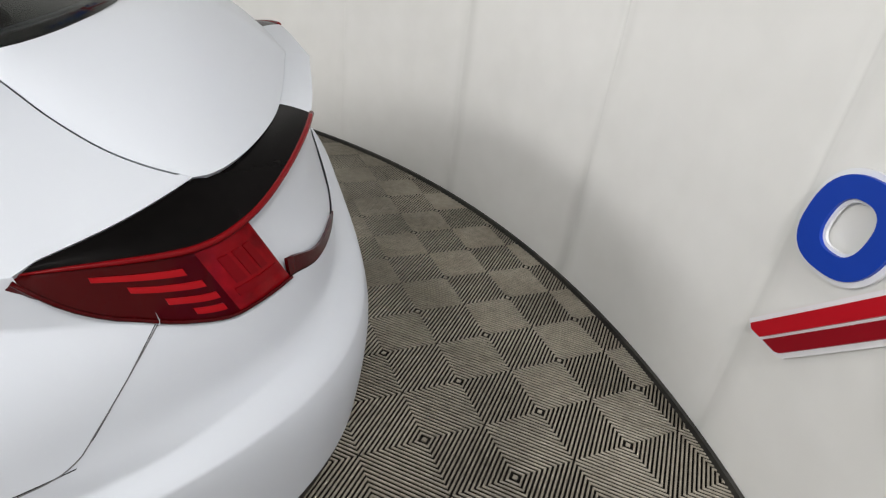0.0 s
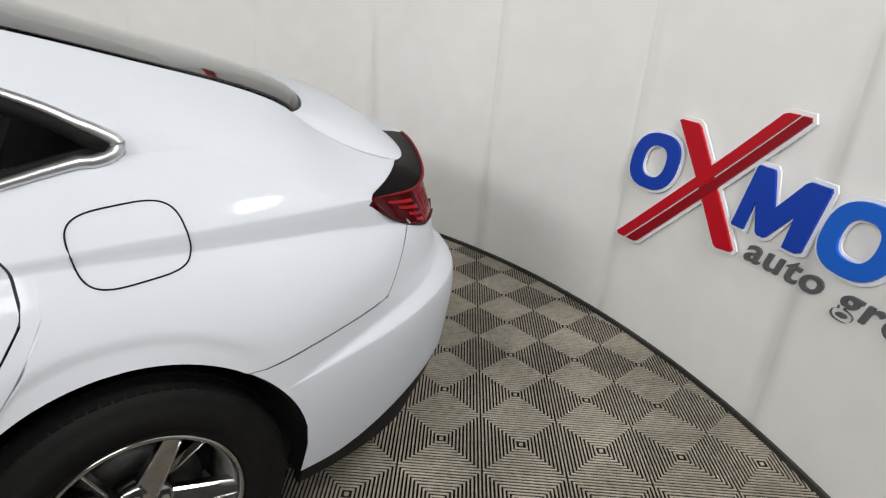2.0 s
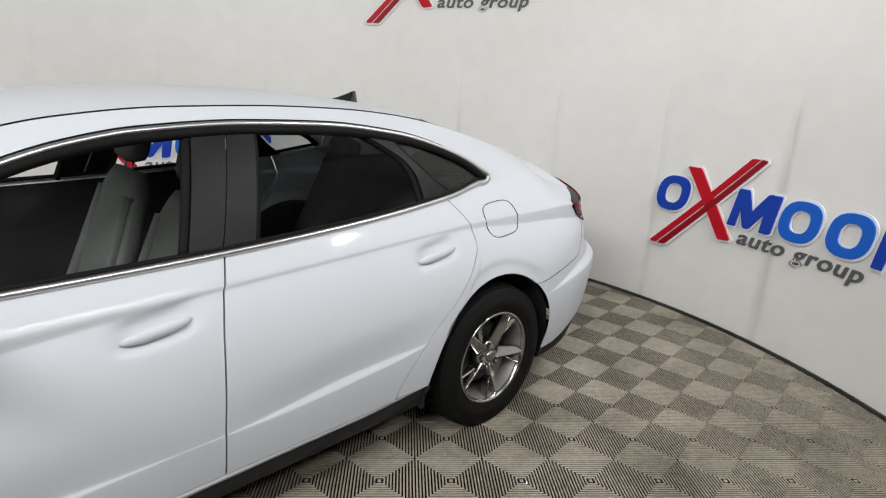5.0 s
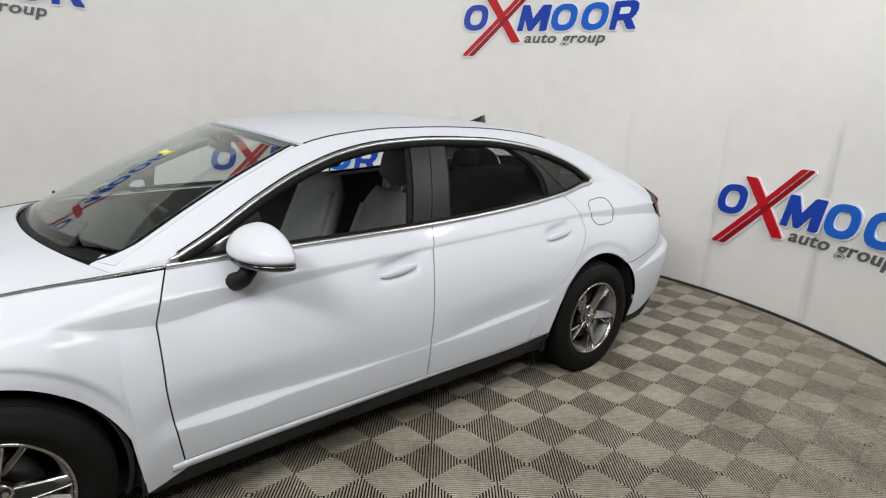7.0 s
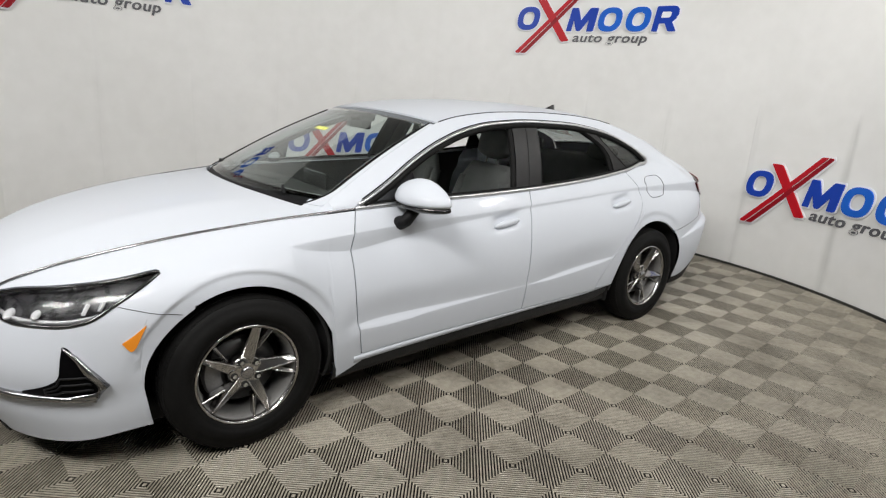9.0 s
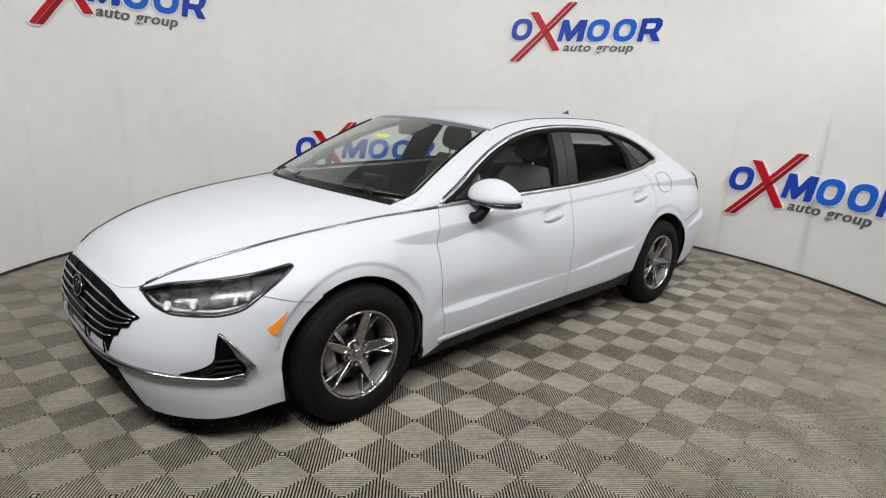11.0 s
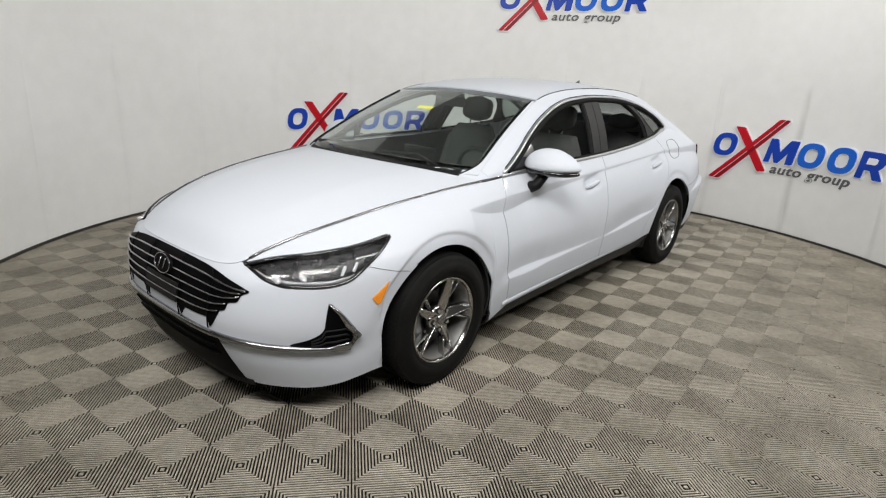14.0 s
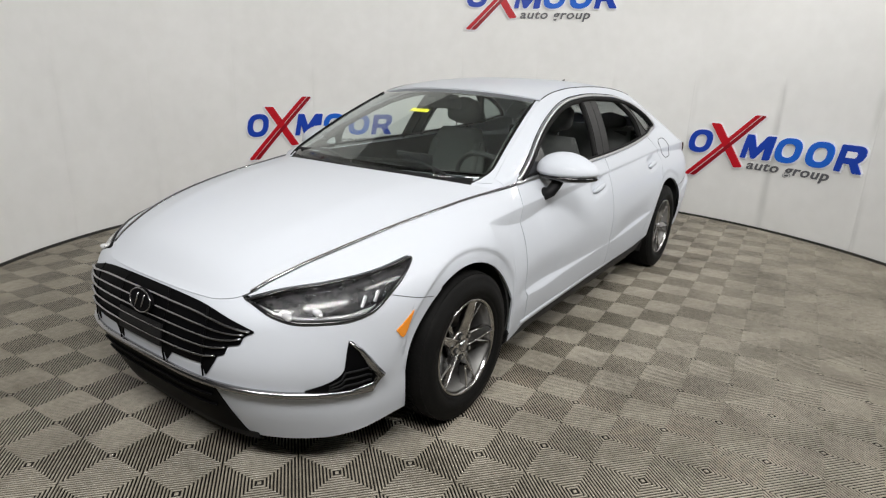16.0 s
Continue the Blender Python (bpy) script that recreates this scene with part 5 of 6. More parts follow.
        st = []
        for t in lin(0, 1, 6):
            r, u = 0.104 + t * 0.096, 0.020 + 0.046 * t
            lift = 0.079 + 0.016 * t
            st.append([at(r, u + du, lift + d) for du, d in ((-0.012, -0.034), (-0.010, -0.012), (0.003, 0.0), (0.007, -0.004), (0.009, -0.034))])
        rb = bar_on_wheel(st, "spoke_rib", alloy, e, "thin side rib of the spoke")
        part("spoke_edge", tube_bm([at(0.112 + t * 0.086, 0.027 + 0.041 * t, 0.0805 + 0.0147 * t) for t in lin(0, 1, 5)], 0.0018, 6), bright_alloy, rb, "bright machined edge")
        # wheel nut in its pocket
        ang = a0 + radians(36)
        for rr, h, mat, nm in ((0.0165, 0.066, well_black, "nut_pocket"), (0.0115, 0.071, chrome, "wheel_nut")):
            bm = bmesh.new()
            bmesh.ops.create_cone(bm, cap_ends=True, segments=6 if nm == "wheel_nut" else 16, radius1=rr, radius2=rr * 0.85, depth=0.02)
            bm.transform(Matrix.Translation((0.053 * math.cos(ang), h, 0.053 * math.sin(ang))) @ Matrix.Rotation(radians(-90), 4, "X"))
            part(nm, bm, mat, e, "", False)
    return e


for cx in (WX_F, WX_R):
    for s in (-1, 1):
        wheel(cx, s, 78 if cx < 0 else 66)

# ---- mirrors, handles, aerial ----
for s in (-1, 1):
    bm = bmesh.new()
    bmesh.ops.create_uvsphere(bm, u_segments=40, v_segments=24, radius=1)
    for v in bm.verts:
        x, y, z = v.co
        o = y * s  # 1 at the outer end
        up = 0.104 - 0.012 * o
        v.co = Vector((x * 0.120 if x < 0 else x * 0.045, y * 0.158, z * up * 0.93 if z > 0 else z * 0.038))
        if z > 0:
            v.co.z *= 1 - 0.25 * max(o, 0) ** 2
        v.co.x += 0.030 * o
    bm.transform(Matrix.Translation((-0.575, s * 0.918, 1.008)) @ Matrix.Rotation(radians(s * 4), 4, "Z"))
    mirror = part("door_mirror", bm, paint, CAR, "white door mirror on black foot")
    bm = bmesh.new()
    bmesh.ops.create_uvsphere(bm, u_segments=32, v_segments=12, radius=1)
    for v in bm.verts:
        o = v.co.y * s
        v.co = Vector((v.co.x * (0.116 if v.co.x < 0 else 0.048) + 0.030 * o, v.co.y * 0.154, v.co.z * 0.030))
    bm.transform(Matrix.Translation((-0.573, s * 0.916, 0.981)) @ Matrix.Rotation(radians(s * 4), 4, "Z"))
    part("mirror_base", bm, gloss_black, mirror, "black mirror underside")
    part("mirror_foot", tube_bm([(-0.66, s * 0.825, 0.888), (-0.645, s * 0.862, 0.905), (-0.615, s * 0.890, 0.965)], [0.046, 0.038, 0.034], 12, 0.8), black_plastic, mirror, "black mirror foot")
    for xh, zh, dx in ((0.02, 0.832, 0.095), (1.065, 0.868, 0.10)):
        pts = []
        for t in lin(-1, 1, 13):
            x = xh + dx * t
            z = zh + 0.012 * t
            y = skin_y(x, z) + 0.020 * (1 - abs(t) ** 4) + 0.002
            pts.append((x, s * y, z))
        rad = [0.004 + 0.011 * (1 - abs(t) ** 3) for t in lin(-1, 1, 13)]
        part("door_handle", tube_bm(pts, rad, 10, 1.3), paint, CAR, "white door handle")

bm = bmesh.new()
sec = [(1.14, 1.414, 0.004), (1.18, 1.424, 0.016), (1.23, 1.440, 0.015), (1.262, 1.452, 0.009), (1.282, 1.456, 0.005)]
rings = []
for x, z, w in sec:
    zb = roof_z(x) - 0.004
    rings.append([bm.verts.new((x, y, zz)) for y, zz in ((-w - 0.016, zb), (-w * 0.4, z - 0.004), (0, z), (w * 0.4, z - 0.004), (w + 0.016, zb))])
for p, q in zip(rings, rings[1:]):
    for i in range(4):
        bm.faces.new((p[i], p[i + 1], q[i + 1], q[i]))
bm.faces.new(rings[-1])
bm.faces.new(rings[0][::-1])
bmesh.ops.recalc_face_normals(bm, faces=bm.faces[:])
part("aerial_fin", bm, gloss_black, CAR, "black shark-fin aerial")

# fuel flap on the near side, hairline seams
loop = []
for a in lin(0, 2 * math.pi, 57):
    ca, sa = math.cos(a), math.sin(a)
    u, w = math.copysign(abs(ca) ** 0.55, ca), math.copysign(abs(sa) ** 0.55, sa)
    x = 1.488 + 0.104 * u - 0.010 * w
    z = 0.953 + 0.069 * w + 0.006 * u
    loop.append((x, -(skin_y(x, z) + 0.001), z))
part("fuel_flap_gap", tube_bm(loop, 0.0018, 6), seal_rubber, CAR, "thin dark joint round the fuel flap")
for s in (-1, 1):
    pts = [(x, s * (skin_y(x, z) + 0.0002), z) for x, z in ((v, curve((-1.878, 0.698), (-1.82, 0.680), (-1.76, 0.662), (-1.70, 0.647), (-1.662, 0.638))(v)) for v in lin(-1.878, -1.662, 24))]
    part("bumper_joint", tube_bm(pts, 0.0012, 6), seal_rubber, CAR, "thin dark bumper joint")

seam_path = curve((1.68, 0.636), (1.80, 0.658), (1.92, 0.681), (2.00, 0.696), (2.04, 0.706), (2.065, 0.722), (2.085, 0.750), (2.12, 0.801), (2.163, 0.862))
for s in (-1, 1):
    pts = [(x, s * (skin_y(x, seam_path(x)) + 0.0003), seam_path(x)) for x in lin(1.70, 2.163, 60)]
    part("bumper_joint", tube_bm(pts, 0.0009, 6), joint_grey, CAR, "thin dark bumper joint")

# ---- cabin ----
def cushion(sections, mat, parent, name, label=""):
    """A soft body through cross-sections: centre, half sizes and turn about the cross axis."""
    bm = bmesh.new()
    rings = []
    for (cx, cy, cz), ww, dd, tilt in sections:
        ring = []
        for k in range(24):
            a = 2 * math.pi * k / 24
            c, s = math.cos(a), math.sin(a)
            u, v = math.copysign(abs(c) ** 0.6, c) * ww, math.copysign(abs(s) ** 0.6, s) * dd
            ring.append(bm.verts.new((cx + v * math.cos(tilt), cy + u, cz + v * math.sin(tilt))))
        rings.append(ring)
    for p, q in zip(rings, rings[1:]):
        for k in range(24):
            bm.faces.new((p[k], p[(k + 1) % 24], q[(k + 1) % 24], q[k]))
    bm.faces.new(rings[0][::-1])
    bm.faces.new(rings[-1])
    bmesh.ops.recalc_face_normals(bm, faces=bm.faces[:])
    return part(name, bm, mat, parent, label)


SX = -0.115
for y in (-0.37, 0.37):
    seat = cushion([((SX - 0.28 + 0.05 * i, y, 0.47 + 0.006 * i), 0.235 + 0.01 * math.sin(i / 11 * 3.1), 0.07, radians(90)) for i in range(12)], seat_cloth, CAR, "front_seat", "grey cloth front seat")
    secs = []
    for t in lin(0, 1, 14):
        w = 0.262 - 0.02 * t - 0.07 * max(0, t - 0.78) / 0.22
        d = 0.065 - 0.015 * t - 0.02 * max(0, t - 0.9) / 0.1
        secs.append(((SX + 0.26 + 0.20 * t, y, 0.48 + 0.60 * t), w, d, radians(-18)))
    cushion(secs, seat_cloth, seat, "backrest", "grey cloth backrest")
    for sgn in (-1, 1):
        cushion([((SX + 0.235 + 0.19 * t, y + sgn * (0.205 - 0.02 * t), 0.52 + 0.46 * t), 0.035, 0.055, radians(-18)) for t in lin(0, 1, 8)], seat_cloth, seat, "bolster")
    secs = []
    for t in lin(0, 1, 10):
        w = 0.135 * math.sqrt(max(1 - (2 * t - 1) ** 4, 0.05))
        secs.append(((SX + 0.455 + 0.045 * t, y, 1.115 + 0.185 * t), w, 0.05 * math.sqrt(max(1 - (2 * t - 1) ** 6, 0.1)), radians(-14)))
    cushion(secs, seat_cloth, seat, "headrest", "grey cloth headrest")
    for dy in (-0.05, 0.05):
        part("headrest_post", tube_bm([(SX + 0.445, y + dy, 1.05), (SX + 0.46, y + dy, 1.13)], 0.006, 8), chrome, seat)
bench = cushion([((1.0 + 0.045 * i, 0, 0.50), 0.60, 0.07, radians(90)) for i in range(9)], seat_cloth, CAR, "rear_bench", "grey cloth rear bench")
cushion([((1.24 + 0.24 * t, 0, 0.52 + 0.56 * t), 0.60 - 0.06 * t, 0.07 - 0.02 * t, radians(-22)) for t in lin(0, 1, 9)], seat_cloth, bench, "backrest")
for y in (-0.36, 0.36):
    cushion([((1.45 + 0.03 * t, y, 1.07 + 0.12 * t), 0.13 * math.sqrt(max(1 - (2 * t - 1) ** 4, 0.05)), 0.04, radians(-20)) for t in lin(0, 1, 8)], seat_cloth, bench, "headrest")
part("parcel_shelf", box_bm(1.42, 2.0, -0.52, 0.52, 1.02, 1.06, 0.01), trim_dark, CAR)
# dashboard
rows = []
for x, z in ((-1.12, 0.955), (-0.95, 0.968), (-0.80, 0.960), (-0.68, 0.925), (-0.64, 0.86), (-0.66, 0.70), (-0.70, 0.45)):
    rows.append([(x + 0.05 * abs(v) ** 2, 0.70 * v, z - 0.02 * abs(v) ** 3) for v in lin(-1, 1, 15)])
part("dashboard", grid_bm(rows, (1, 0, 1), 0.02), trim_dark, CAR, "dark dashboard")
part("screen", box_bm(-0.70, -0.68, -0.13, 0.13, 0.93, 1.02, 0.006), gloss_black, CAR, "black centre screen")
ringp = [Matrix.Translation((-0.50, -0.37, 0.87)) @ Matrix.Rotation(radians(68), 4, "Y") @ Vector((0.185 * math.cos(a), 0.185 * math.sin(a), 0)) for a in lin(0, 2 * math.pi, 41)]
wheel_s = part("steering_wheel", tube_bm(ringp, 0.015, 10), trim_dark, CAR, "dark steering wheel")
for a in (0, math.pi, -math.pi / 2):
    m = Matrix.Translation((-0.50, -0.37, 0.87)) @ Matrix.Rotation(radians(68), 4, "Y")
    part("wheel_spoke", tube_bm([m @ Vector((0.04 * math.sin(-a), 0.04 * math.cos(a), -0.02)), m @ Vector((0.18 * math.sin(-a), 0.18 * math.cos(a), 0))], 0.016, 8), trim_dark, wheel_s)
m = Matrix.Translation((-0.51, -0.37, 0.865)) @ Matrix.Rotation(radians(68), 4, "Y")
bm = spin_bm([(0.0, 0.02), (0.05, 0.018), (0.066, 0.0), (0.05, -0.02), (0.0, -0.02)], 24, closed=False)
bm.transform(m @ Matrix.Rotation(radians(90), 4, "X"))
part("wheel_boss", bm, trim_dark, wheel_s)
part("console", box_bm(-0.66, 0.35, -0.11, 0.11, 0.40, 0.62, 0.03), trim_dark, CAR)
part("cabin_floor", box_bm(-1.05, 1.35, -0.72, 0.72, 0.27, 0.31), trim_dark, CAR)
part("rear_bulkhead", box_bm(1.50, 1.53, -0.62, 0.62, 0.30, 1.03), trim_dark, CAR)
# inner mirror with sensor box, yellow hang tag
part("sensor_box", box_bm(-0.43, -0.33, -0.06, 0.06, 1.305, 1.342, 0.01), trim_dark, CAR, "black sensor housing")
part("cabin_mirror", box_bm(-0.425, -0.395, -0.125, 0.125, 1.262, 1.322, 0.012), gloss_black, CAR, "black inside mirror")
rows = [[(x, y, z - 0.012) for x, y, z in r] for r in sheet(ws_base, ws_top, lin(-0.10, 0.10, 6), lin(0.655, 0.695, 3), 0.022)]
part("screen_tag", grid_bm(rows, (-1, 0, 1), 0.002), yellow_tag, CAR, "yellow paper tag behind the windscreen")
# headliner
rows = []
for t in lin(0, 1, 12):
    row = []
    for v in lin(-1, 1, 13):
        x = -0.33 + t * 1.62
        row.append((x, v * (rail_y(x) - 0.01), roof_z(x) - 0.03 - (roof_z(x) - rail_z(x)) * abs(v) ** 2.4))
    rows.append(row)
part("headliner", grid_bm(rows, (0, 0, -1)), trim_grey, CAR, "grey headliner")
# wipers
for pts in ([(-1.10, -0.52, 1.005), (-1.02, -0.30, 1.030), (-1.10, 0.10, 1.020)], [(-1.15, 0.05, 1.005), (-1.04, 0.35, 1.030), (-1.02, 0.62, 1.015)]):
    part("wiper", tube_bm(pts, 0.008, 6), black_plastic, CAR, "black wiper")
rows = [[(cowl_x(0.72 * v) + dx, 0.72 * v, 0.978 + dz - 0.010 * abs(v) ** 2) for dx, dz in ((-0.018, 0.000), (-0.006, 0.012), (0.010, 0.020), (0.026, 0.024))] for v in lin(-0.93, 0.93, 31)]
part("cowl", grid_bm(rows, (0, 0, 1), 0.01), black_plastic, CAR, "black cowl panel")
for ob in CAR.children_recursive:
    if ob.name.split(".")[0] in ("windscreen", "lamp_cover"):
        ob.visible_shadow = False

# ---- wall signs: the dealer's name in letter shapes, on white plates that stand off the wall ----
def bend(bm, a0, z0, r_face):
    """Lays flat work (run, stand-off, height) on the round wall, running clockwise from angle a0."""
    for v in bm.verts:
        run, off, h = v.co
        v.co = Vector(arc_point(a0 - math.degrees(run / r_face), r_face - off, z0 + h))


def dense(poly, step=0.05):
    out = []
    for i, p in enumerate(poly):
        q = poly[(i + 1) % len(poly)]
        n = max(1, int(math.hypot(q[0] - p[0], q[1] - p[1]) / step))
        out += [(p[0] + (q[0] - p[0]) * k / n, p[1] + (q[1] - p[1]) * k / n) for k in range(n)]
    return out


def grown(poly, d):
    """The outline moved outwards by d."""
    area = sum(a[0] * b[1] - b[0] * a[1] for a, b in zip(poly, poly[1:] + poly[:1]))
    s = 1 if area > 0 else -1
    out = []
    n = len(poly)
    for i in range(n):
        a, b, c = Vector(poly[i - 1]), Vector(poly[i]), Vector(poly[(i + 1) % n])
        u, w = (b - a).normalized(), (c - b).normalized()
        nu, nw = Vector((u.y, -u.x)) * s, Vector((w.y, -w.x)) * s
        m = (nu + nw)
        m = m / max(m.length_squared / 2, 0.7) if m.length > 1e-6 else nu
        out.append(tuple(b + m * d))
    return out


def ring_pts(cx, cz, rx, rz, slant, n=40, power=2.5):
    out = []
    for k in range(n):
        a = 2 * math.pi * k / n
        c, s = math.cos(a), math.sin(a)
        x, z = math.copysign(abs(c) ** (2 / power), c) * rx, math.copysign(abs(s) ** (2 / power), s) * rz
        out.append((cx + x + slant * z, cz + z))
    return out


def annulus(outer, inner, d0, d1):
    bm = bmesh.new()
    n = len(outer)
    loops = [[bm.verts.new((a, d, b)) for a, b in p] for p, d in ((outer, d0), (outer, d1), (inner, d1), (inner, d0))]
    for i in range(4):
        p, q = loops[i], loops[(i + 1) % 4]
        for k in range(n):
            m = (k + 1) % n
            bm.faces.new((p[k], p[m], q[m], q[k]))
    bmesh.ops.recalc_face_normals(bm, faces=bm.faces[:])
    return bm


def plate(poly, d0, d1):
    bm = prism_bm(dense(poly), d0, d1)
    bmesh.ops.triangulate(bm, faces=[f for f in bm.faces if len(f.verts) > 4])
    return bm


def letters_bm(words, x0, x1, base, x_height, d0, d1):
    """Slanted heavy letters between two runs, with their own thickness."""
    cu = bpy.data.curves.new("lettering", "FONT")
    cu.body, cu.shear, cu.offset, cu.resolution_u, cu.extrude, cu.space_character = words, 0.22, 0.013, 4, 0.5, 1.08
    ob = bpy.data.objects.new("lettering", cu)
    me = bpy.data.meshes.new_from_object(ob)
    bm = bmesh.new()
    bm.from_mesh(me)
    bpy.data.objects.remove(ob)
    bpy.data.curves.remove(cu)
    bpy.data.meshes.remove(me)
    lo, hi = min(v.co.x for v in bm.verts), max(v.co.x for v in bm.verts)
    for v in bm.verts:
        x, y, z = v.co
        v.co = (x0 + (x - lo) / (hi - lo) * (x1 - x0), d1 if z > 0 else d0, base + y * x_height / 0.53)
    bmesh.ops.recalc_face_normals(bm, faces=bm.faces[:])
    return bm


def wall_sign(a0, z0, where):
    e = empty("wall_sign", "raised blue and red dealer's name with white edges " + where, "wall sign", "signs on the booth wall")

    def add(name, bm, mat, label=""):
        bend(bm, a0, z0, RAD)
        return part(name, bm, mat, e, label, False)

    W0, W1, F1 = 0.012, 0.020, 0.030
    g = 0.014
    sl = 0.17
    # the three letters O, as rings
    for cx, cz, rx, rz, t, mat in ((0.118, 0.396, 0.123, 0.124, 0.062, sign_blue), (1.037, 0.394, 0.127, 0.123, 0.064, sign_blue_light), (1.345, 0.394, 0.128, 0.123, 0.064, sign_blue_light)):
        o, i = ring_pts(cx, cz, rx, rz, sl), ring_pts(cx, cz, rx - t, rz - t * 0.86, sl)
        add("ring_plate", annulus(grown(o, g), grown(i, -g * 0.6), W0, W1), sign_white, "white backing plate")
        add("blue_ring", annulus(o, i, W1, F1), mat, "glossy blue letter O")
    # the letter M, a zigzag of four strokes
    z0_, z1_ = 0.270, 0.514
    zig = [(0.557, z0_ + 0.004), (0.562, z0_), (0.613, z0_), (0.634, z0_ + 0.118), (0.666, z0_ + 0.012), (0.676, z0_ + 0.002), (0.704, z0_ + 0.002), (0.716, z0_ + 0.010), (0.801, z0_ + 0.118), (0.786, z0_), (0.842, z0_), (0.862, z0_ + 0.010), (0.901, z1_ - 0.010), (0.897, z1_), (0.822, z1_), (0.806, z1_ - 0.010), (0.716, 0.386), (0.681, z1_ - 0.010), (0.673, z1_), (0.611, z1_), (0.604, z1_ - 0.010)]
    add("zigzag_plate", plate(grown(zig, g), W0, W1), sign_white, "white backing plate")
    add("blue_zigzag", plate(zig, W1, F1), sign_blue, "glossy blue letter M")
    # the letter R, a block with a window and a notch
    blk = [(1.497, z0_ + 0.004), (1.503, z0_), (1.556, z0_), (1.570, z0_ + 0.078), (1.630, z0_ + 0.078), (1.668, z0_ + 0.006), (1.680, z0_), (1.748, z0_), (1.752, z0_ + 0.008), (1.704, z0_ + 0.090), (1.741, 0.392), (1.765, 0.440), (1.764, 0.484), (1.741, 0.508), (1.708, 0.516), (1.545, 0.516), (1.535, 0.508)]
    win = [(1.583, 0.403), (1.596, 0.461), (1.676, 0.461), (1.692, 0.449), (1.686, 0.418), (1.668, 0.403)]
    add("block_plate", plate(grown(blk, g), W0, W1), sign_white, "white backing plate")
    add("blue_block", plate(blk, W1, F1), sign_blue, "glossy blue letter R")
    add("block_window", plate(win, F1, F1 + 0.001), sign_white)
    # the letter X, as crossed bars
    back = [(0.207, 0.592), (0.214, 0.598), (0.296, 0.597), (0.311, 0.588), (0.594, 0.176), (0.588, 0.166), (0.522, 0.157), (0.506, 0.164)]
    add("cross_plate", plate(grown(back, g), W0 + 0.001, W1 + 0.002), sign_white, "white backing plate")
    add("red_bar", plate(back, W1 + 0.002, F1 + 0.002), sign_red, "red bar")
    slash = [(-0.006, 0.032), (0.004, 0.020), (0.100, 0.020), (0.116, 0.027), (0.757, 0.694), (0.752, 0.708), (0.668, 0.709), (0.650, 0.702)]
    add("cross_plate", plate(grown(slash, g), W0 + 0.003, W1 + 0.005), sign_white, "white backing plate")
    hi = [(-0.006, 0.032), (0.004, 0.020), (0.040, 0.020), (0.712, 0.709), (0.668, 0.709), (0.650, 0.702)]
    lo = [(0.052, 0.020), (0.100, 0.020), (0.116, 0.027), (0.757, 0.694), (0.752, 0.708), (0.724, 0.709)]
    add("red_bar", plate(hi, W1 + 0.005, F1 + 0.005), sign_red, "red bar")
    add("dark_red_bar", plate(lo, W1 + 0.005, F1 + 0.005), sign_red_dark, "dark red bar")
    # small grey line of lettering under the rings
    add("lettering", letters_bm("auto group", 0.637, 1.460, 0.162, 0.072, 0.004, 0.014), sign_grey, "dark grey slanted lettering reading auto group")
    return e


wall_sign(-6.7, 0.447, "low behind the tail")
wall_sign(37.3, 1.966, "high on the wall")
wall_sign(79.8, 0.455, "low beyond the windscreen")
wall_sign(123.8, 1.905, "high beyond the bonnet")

# ---- ribbed floor tiles ----
PITCH, TURN_T, TX, TY, RINGS = 0.28377, -40.05, 0.0883, 0.0524, 11


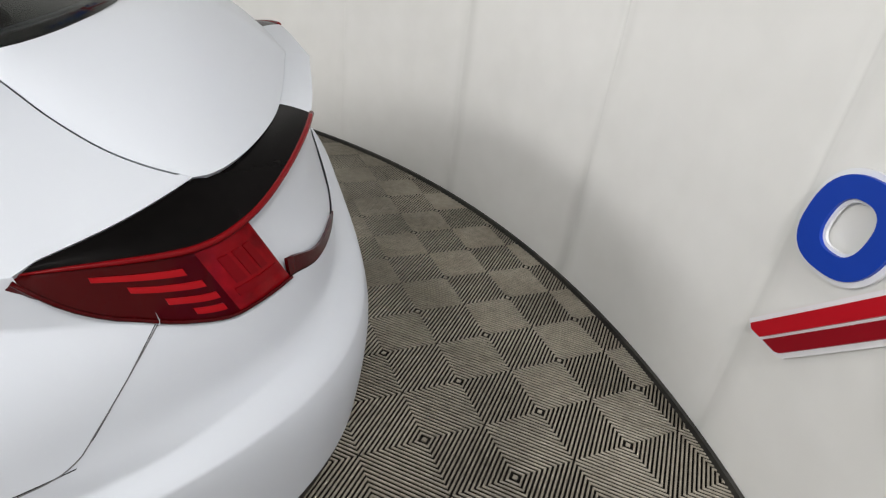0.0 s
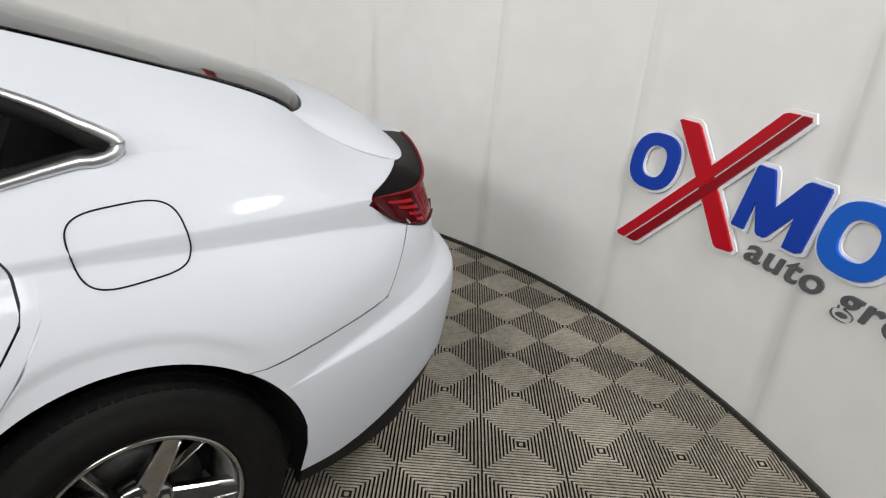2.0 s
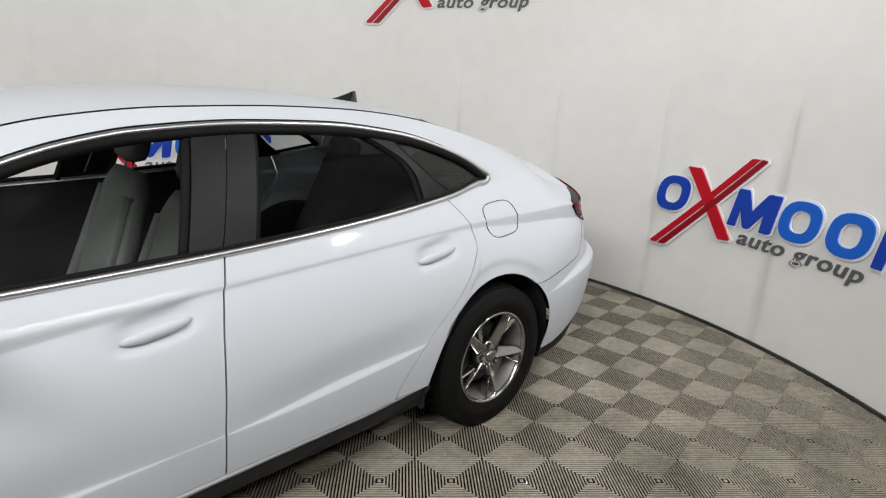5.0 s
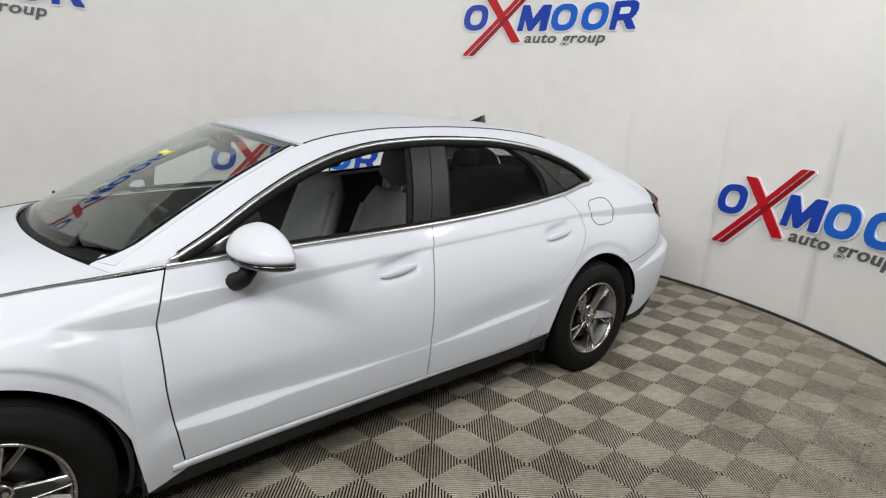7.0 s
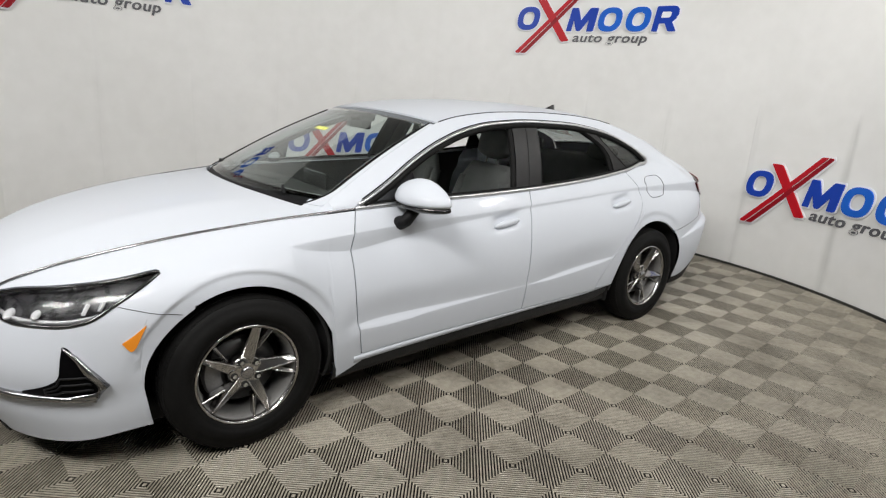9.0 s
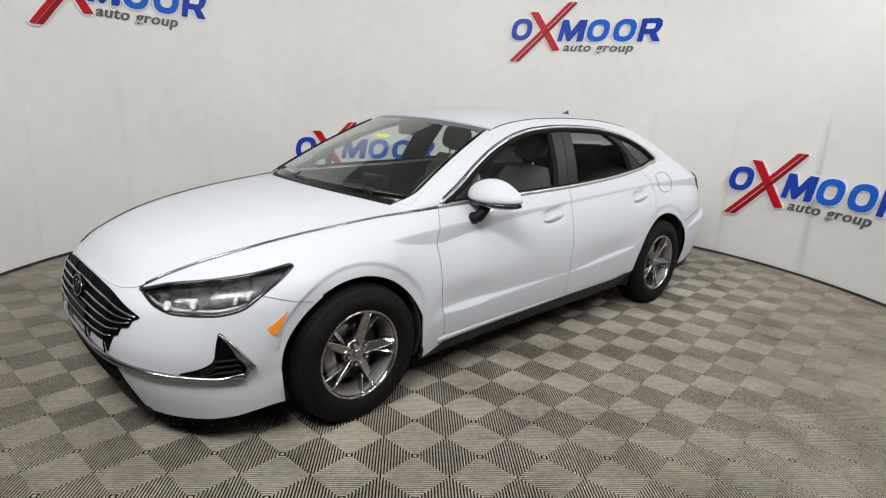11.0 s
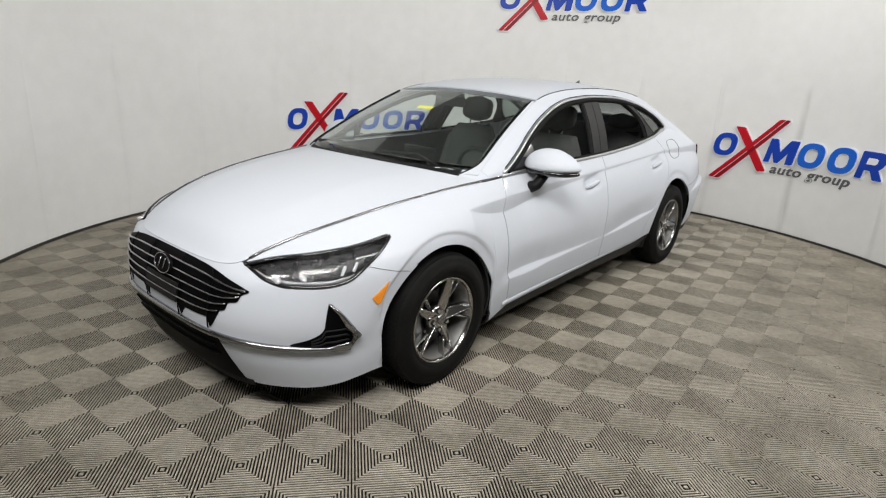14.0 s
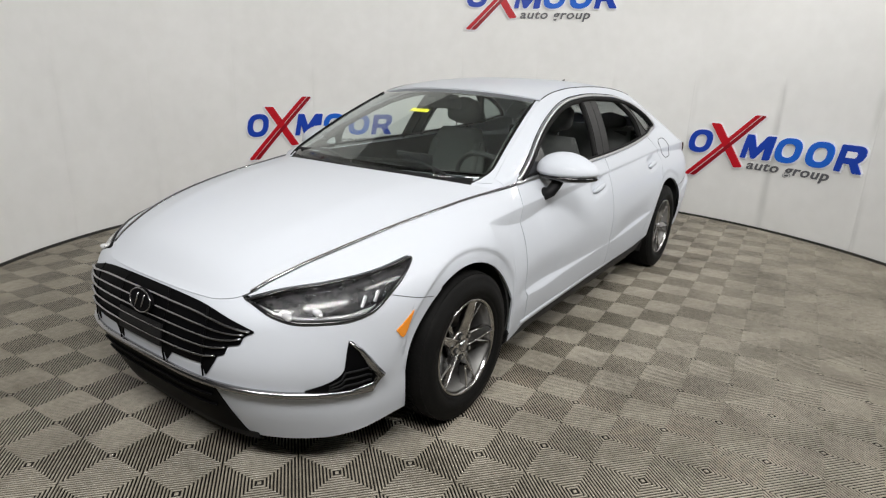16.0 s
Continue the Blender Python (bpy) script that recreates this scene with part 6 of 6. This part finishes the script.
def tile_faces(cx=0.0, cy=0.0, turn=0.0):
    """Concentric square ribs, as plain vertices and faces."""
    vs, fs = [], []
    ca, sa = math.cos(turn), math.sin(turn)

    def add(x, y, z):
        vs.append((cx + ca * x - sa * y, cy + sa * x + ca * y, z))
        return len(vs) - 1

    step = PITCH / 2 / RINGS
    for k in range(RINGS):
        o, i = (k + 1) * step - 0.0032, k * step + 0.0035
        if k == 0:
            i, o = 0.0, 0.0070
        loops = []
        for r, z in ((o + 0.0004, -0.017), (o + 0.0002, -0.0040), (o, -0.0009), (o - 0.0009, 0.0), (i + 0.0009 if i else 0, 0.0), (i, -0.0009), (i - 0.0002, -0.0040), (i - 0.0004, -0.017)):
            loops.append([add(sx * r, sy * r, z) for sx, sy in ((-1, -1), (1, -1), (1, 1), (-1, 1))] if r > 0 else None)
        for a, b in zip(loops, loops[1:]):
            if a and b:
                for q in range(4):
                    n = (q + 1) % 4
                    fs.append((a[q], a[n], b[n], b[q]))
        if k == 0:
            fs.append(tuple(loops[3]))
    return vs, fs


def groove_foot(me, p):
    """1 for the foot of the grooves, painted near-black as shade, 0 for the rest."""
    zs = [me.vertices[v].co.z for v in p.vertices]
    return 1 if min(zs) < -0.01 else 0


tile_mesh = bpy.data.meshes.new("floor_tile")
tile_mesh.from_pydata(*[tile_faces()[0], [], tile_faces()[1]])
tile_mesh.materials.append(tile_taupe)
tile_mesh.materials.append(groove_shade)
tile_mesh.polygons.foreach_set("material_index", [groove_foot(tile_mesh, p) for p in tile_mesh.polygons])
far_v, far_f = [], []
th = radians(TURN_T)
for i in range(-32, 33):
    for j in range(-32, 33):
        x = TX + PITCH * (i * math.cos(th) - j * math.sin(th))
        y = TY + PITCH * (i * math.sin(th) + j * math.cos(th))
        if not (-6.35 < x < 4.75 and -6.75 < y < 4.55):
            continue
        if -3.9 < x < 3.4 and -3.1 < y < -0.75:
            ob = new("tile", tile_mesh)
            ob.parent = ground
            ob.location, ob.rotation_euler = (x, y, random.uniform(-0.0012, 0.0)), (random.uniform(-0.002, 0.002), random.uniform(-0.002, 0.002), th)
        else:
            v, f = tile_faces(x, y, th)
            n = len(far_v)
            far_v += v
            far_f += [tuple(q + n for q in g) for g in f]
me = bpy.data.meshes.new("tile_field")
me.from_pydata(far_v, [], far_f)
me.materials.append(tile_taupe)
me.materials.append(groove_shade)
me.polygons.foreach_set("material_index", [groove_foot(me, p) for p in me.polygons])
ob = new("tile_field", me)
ob.parent = ground
tagged(ob, "taupe ribbed plastic floor tiles", kind="stuff")
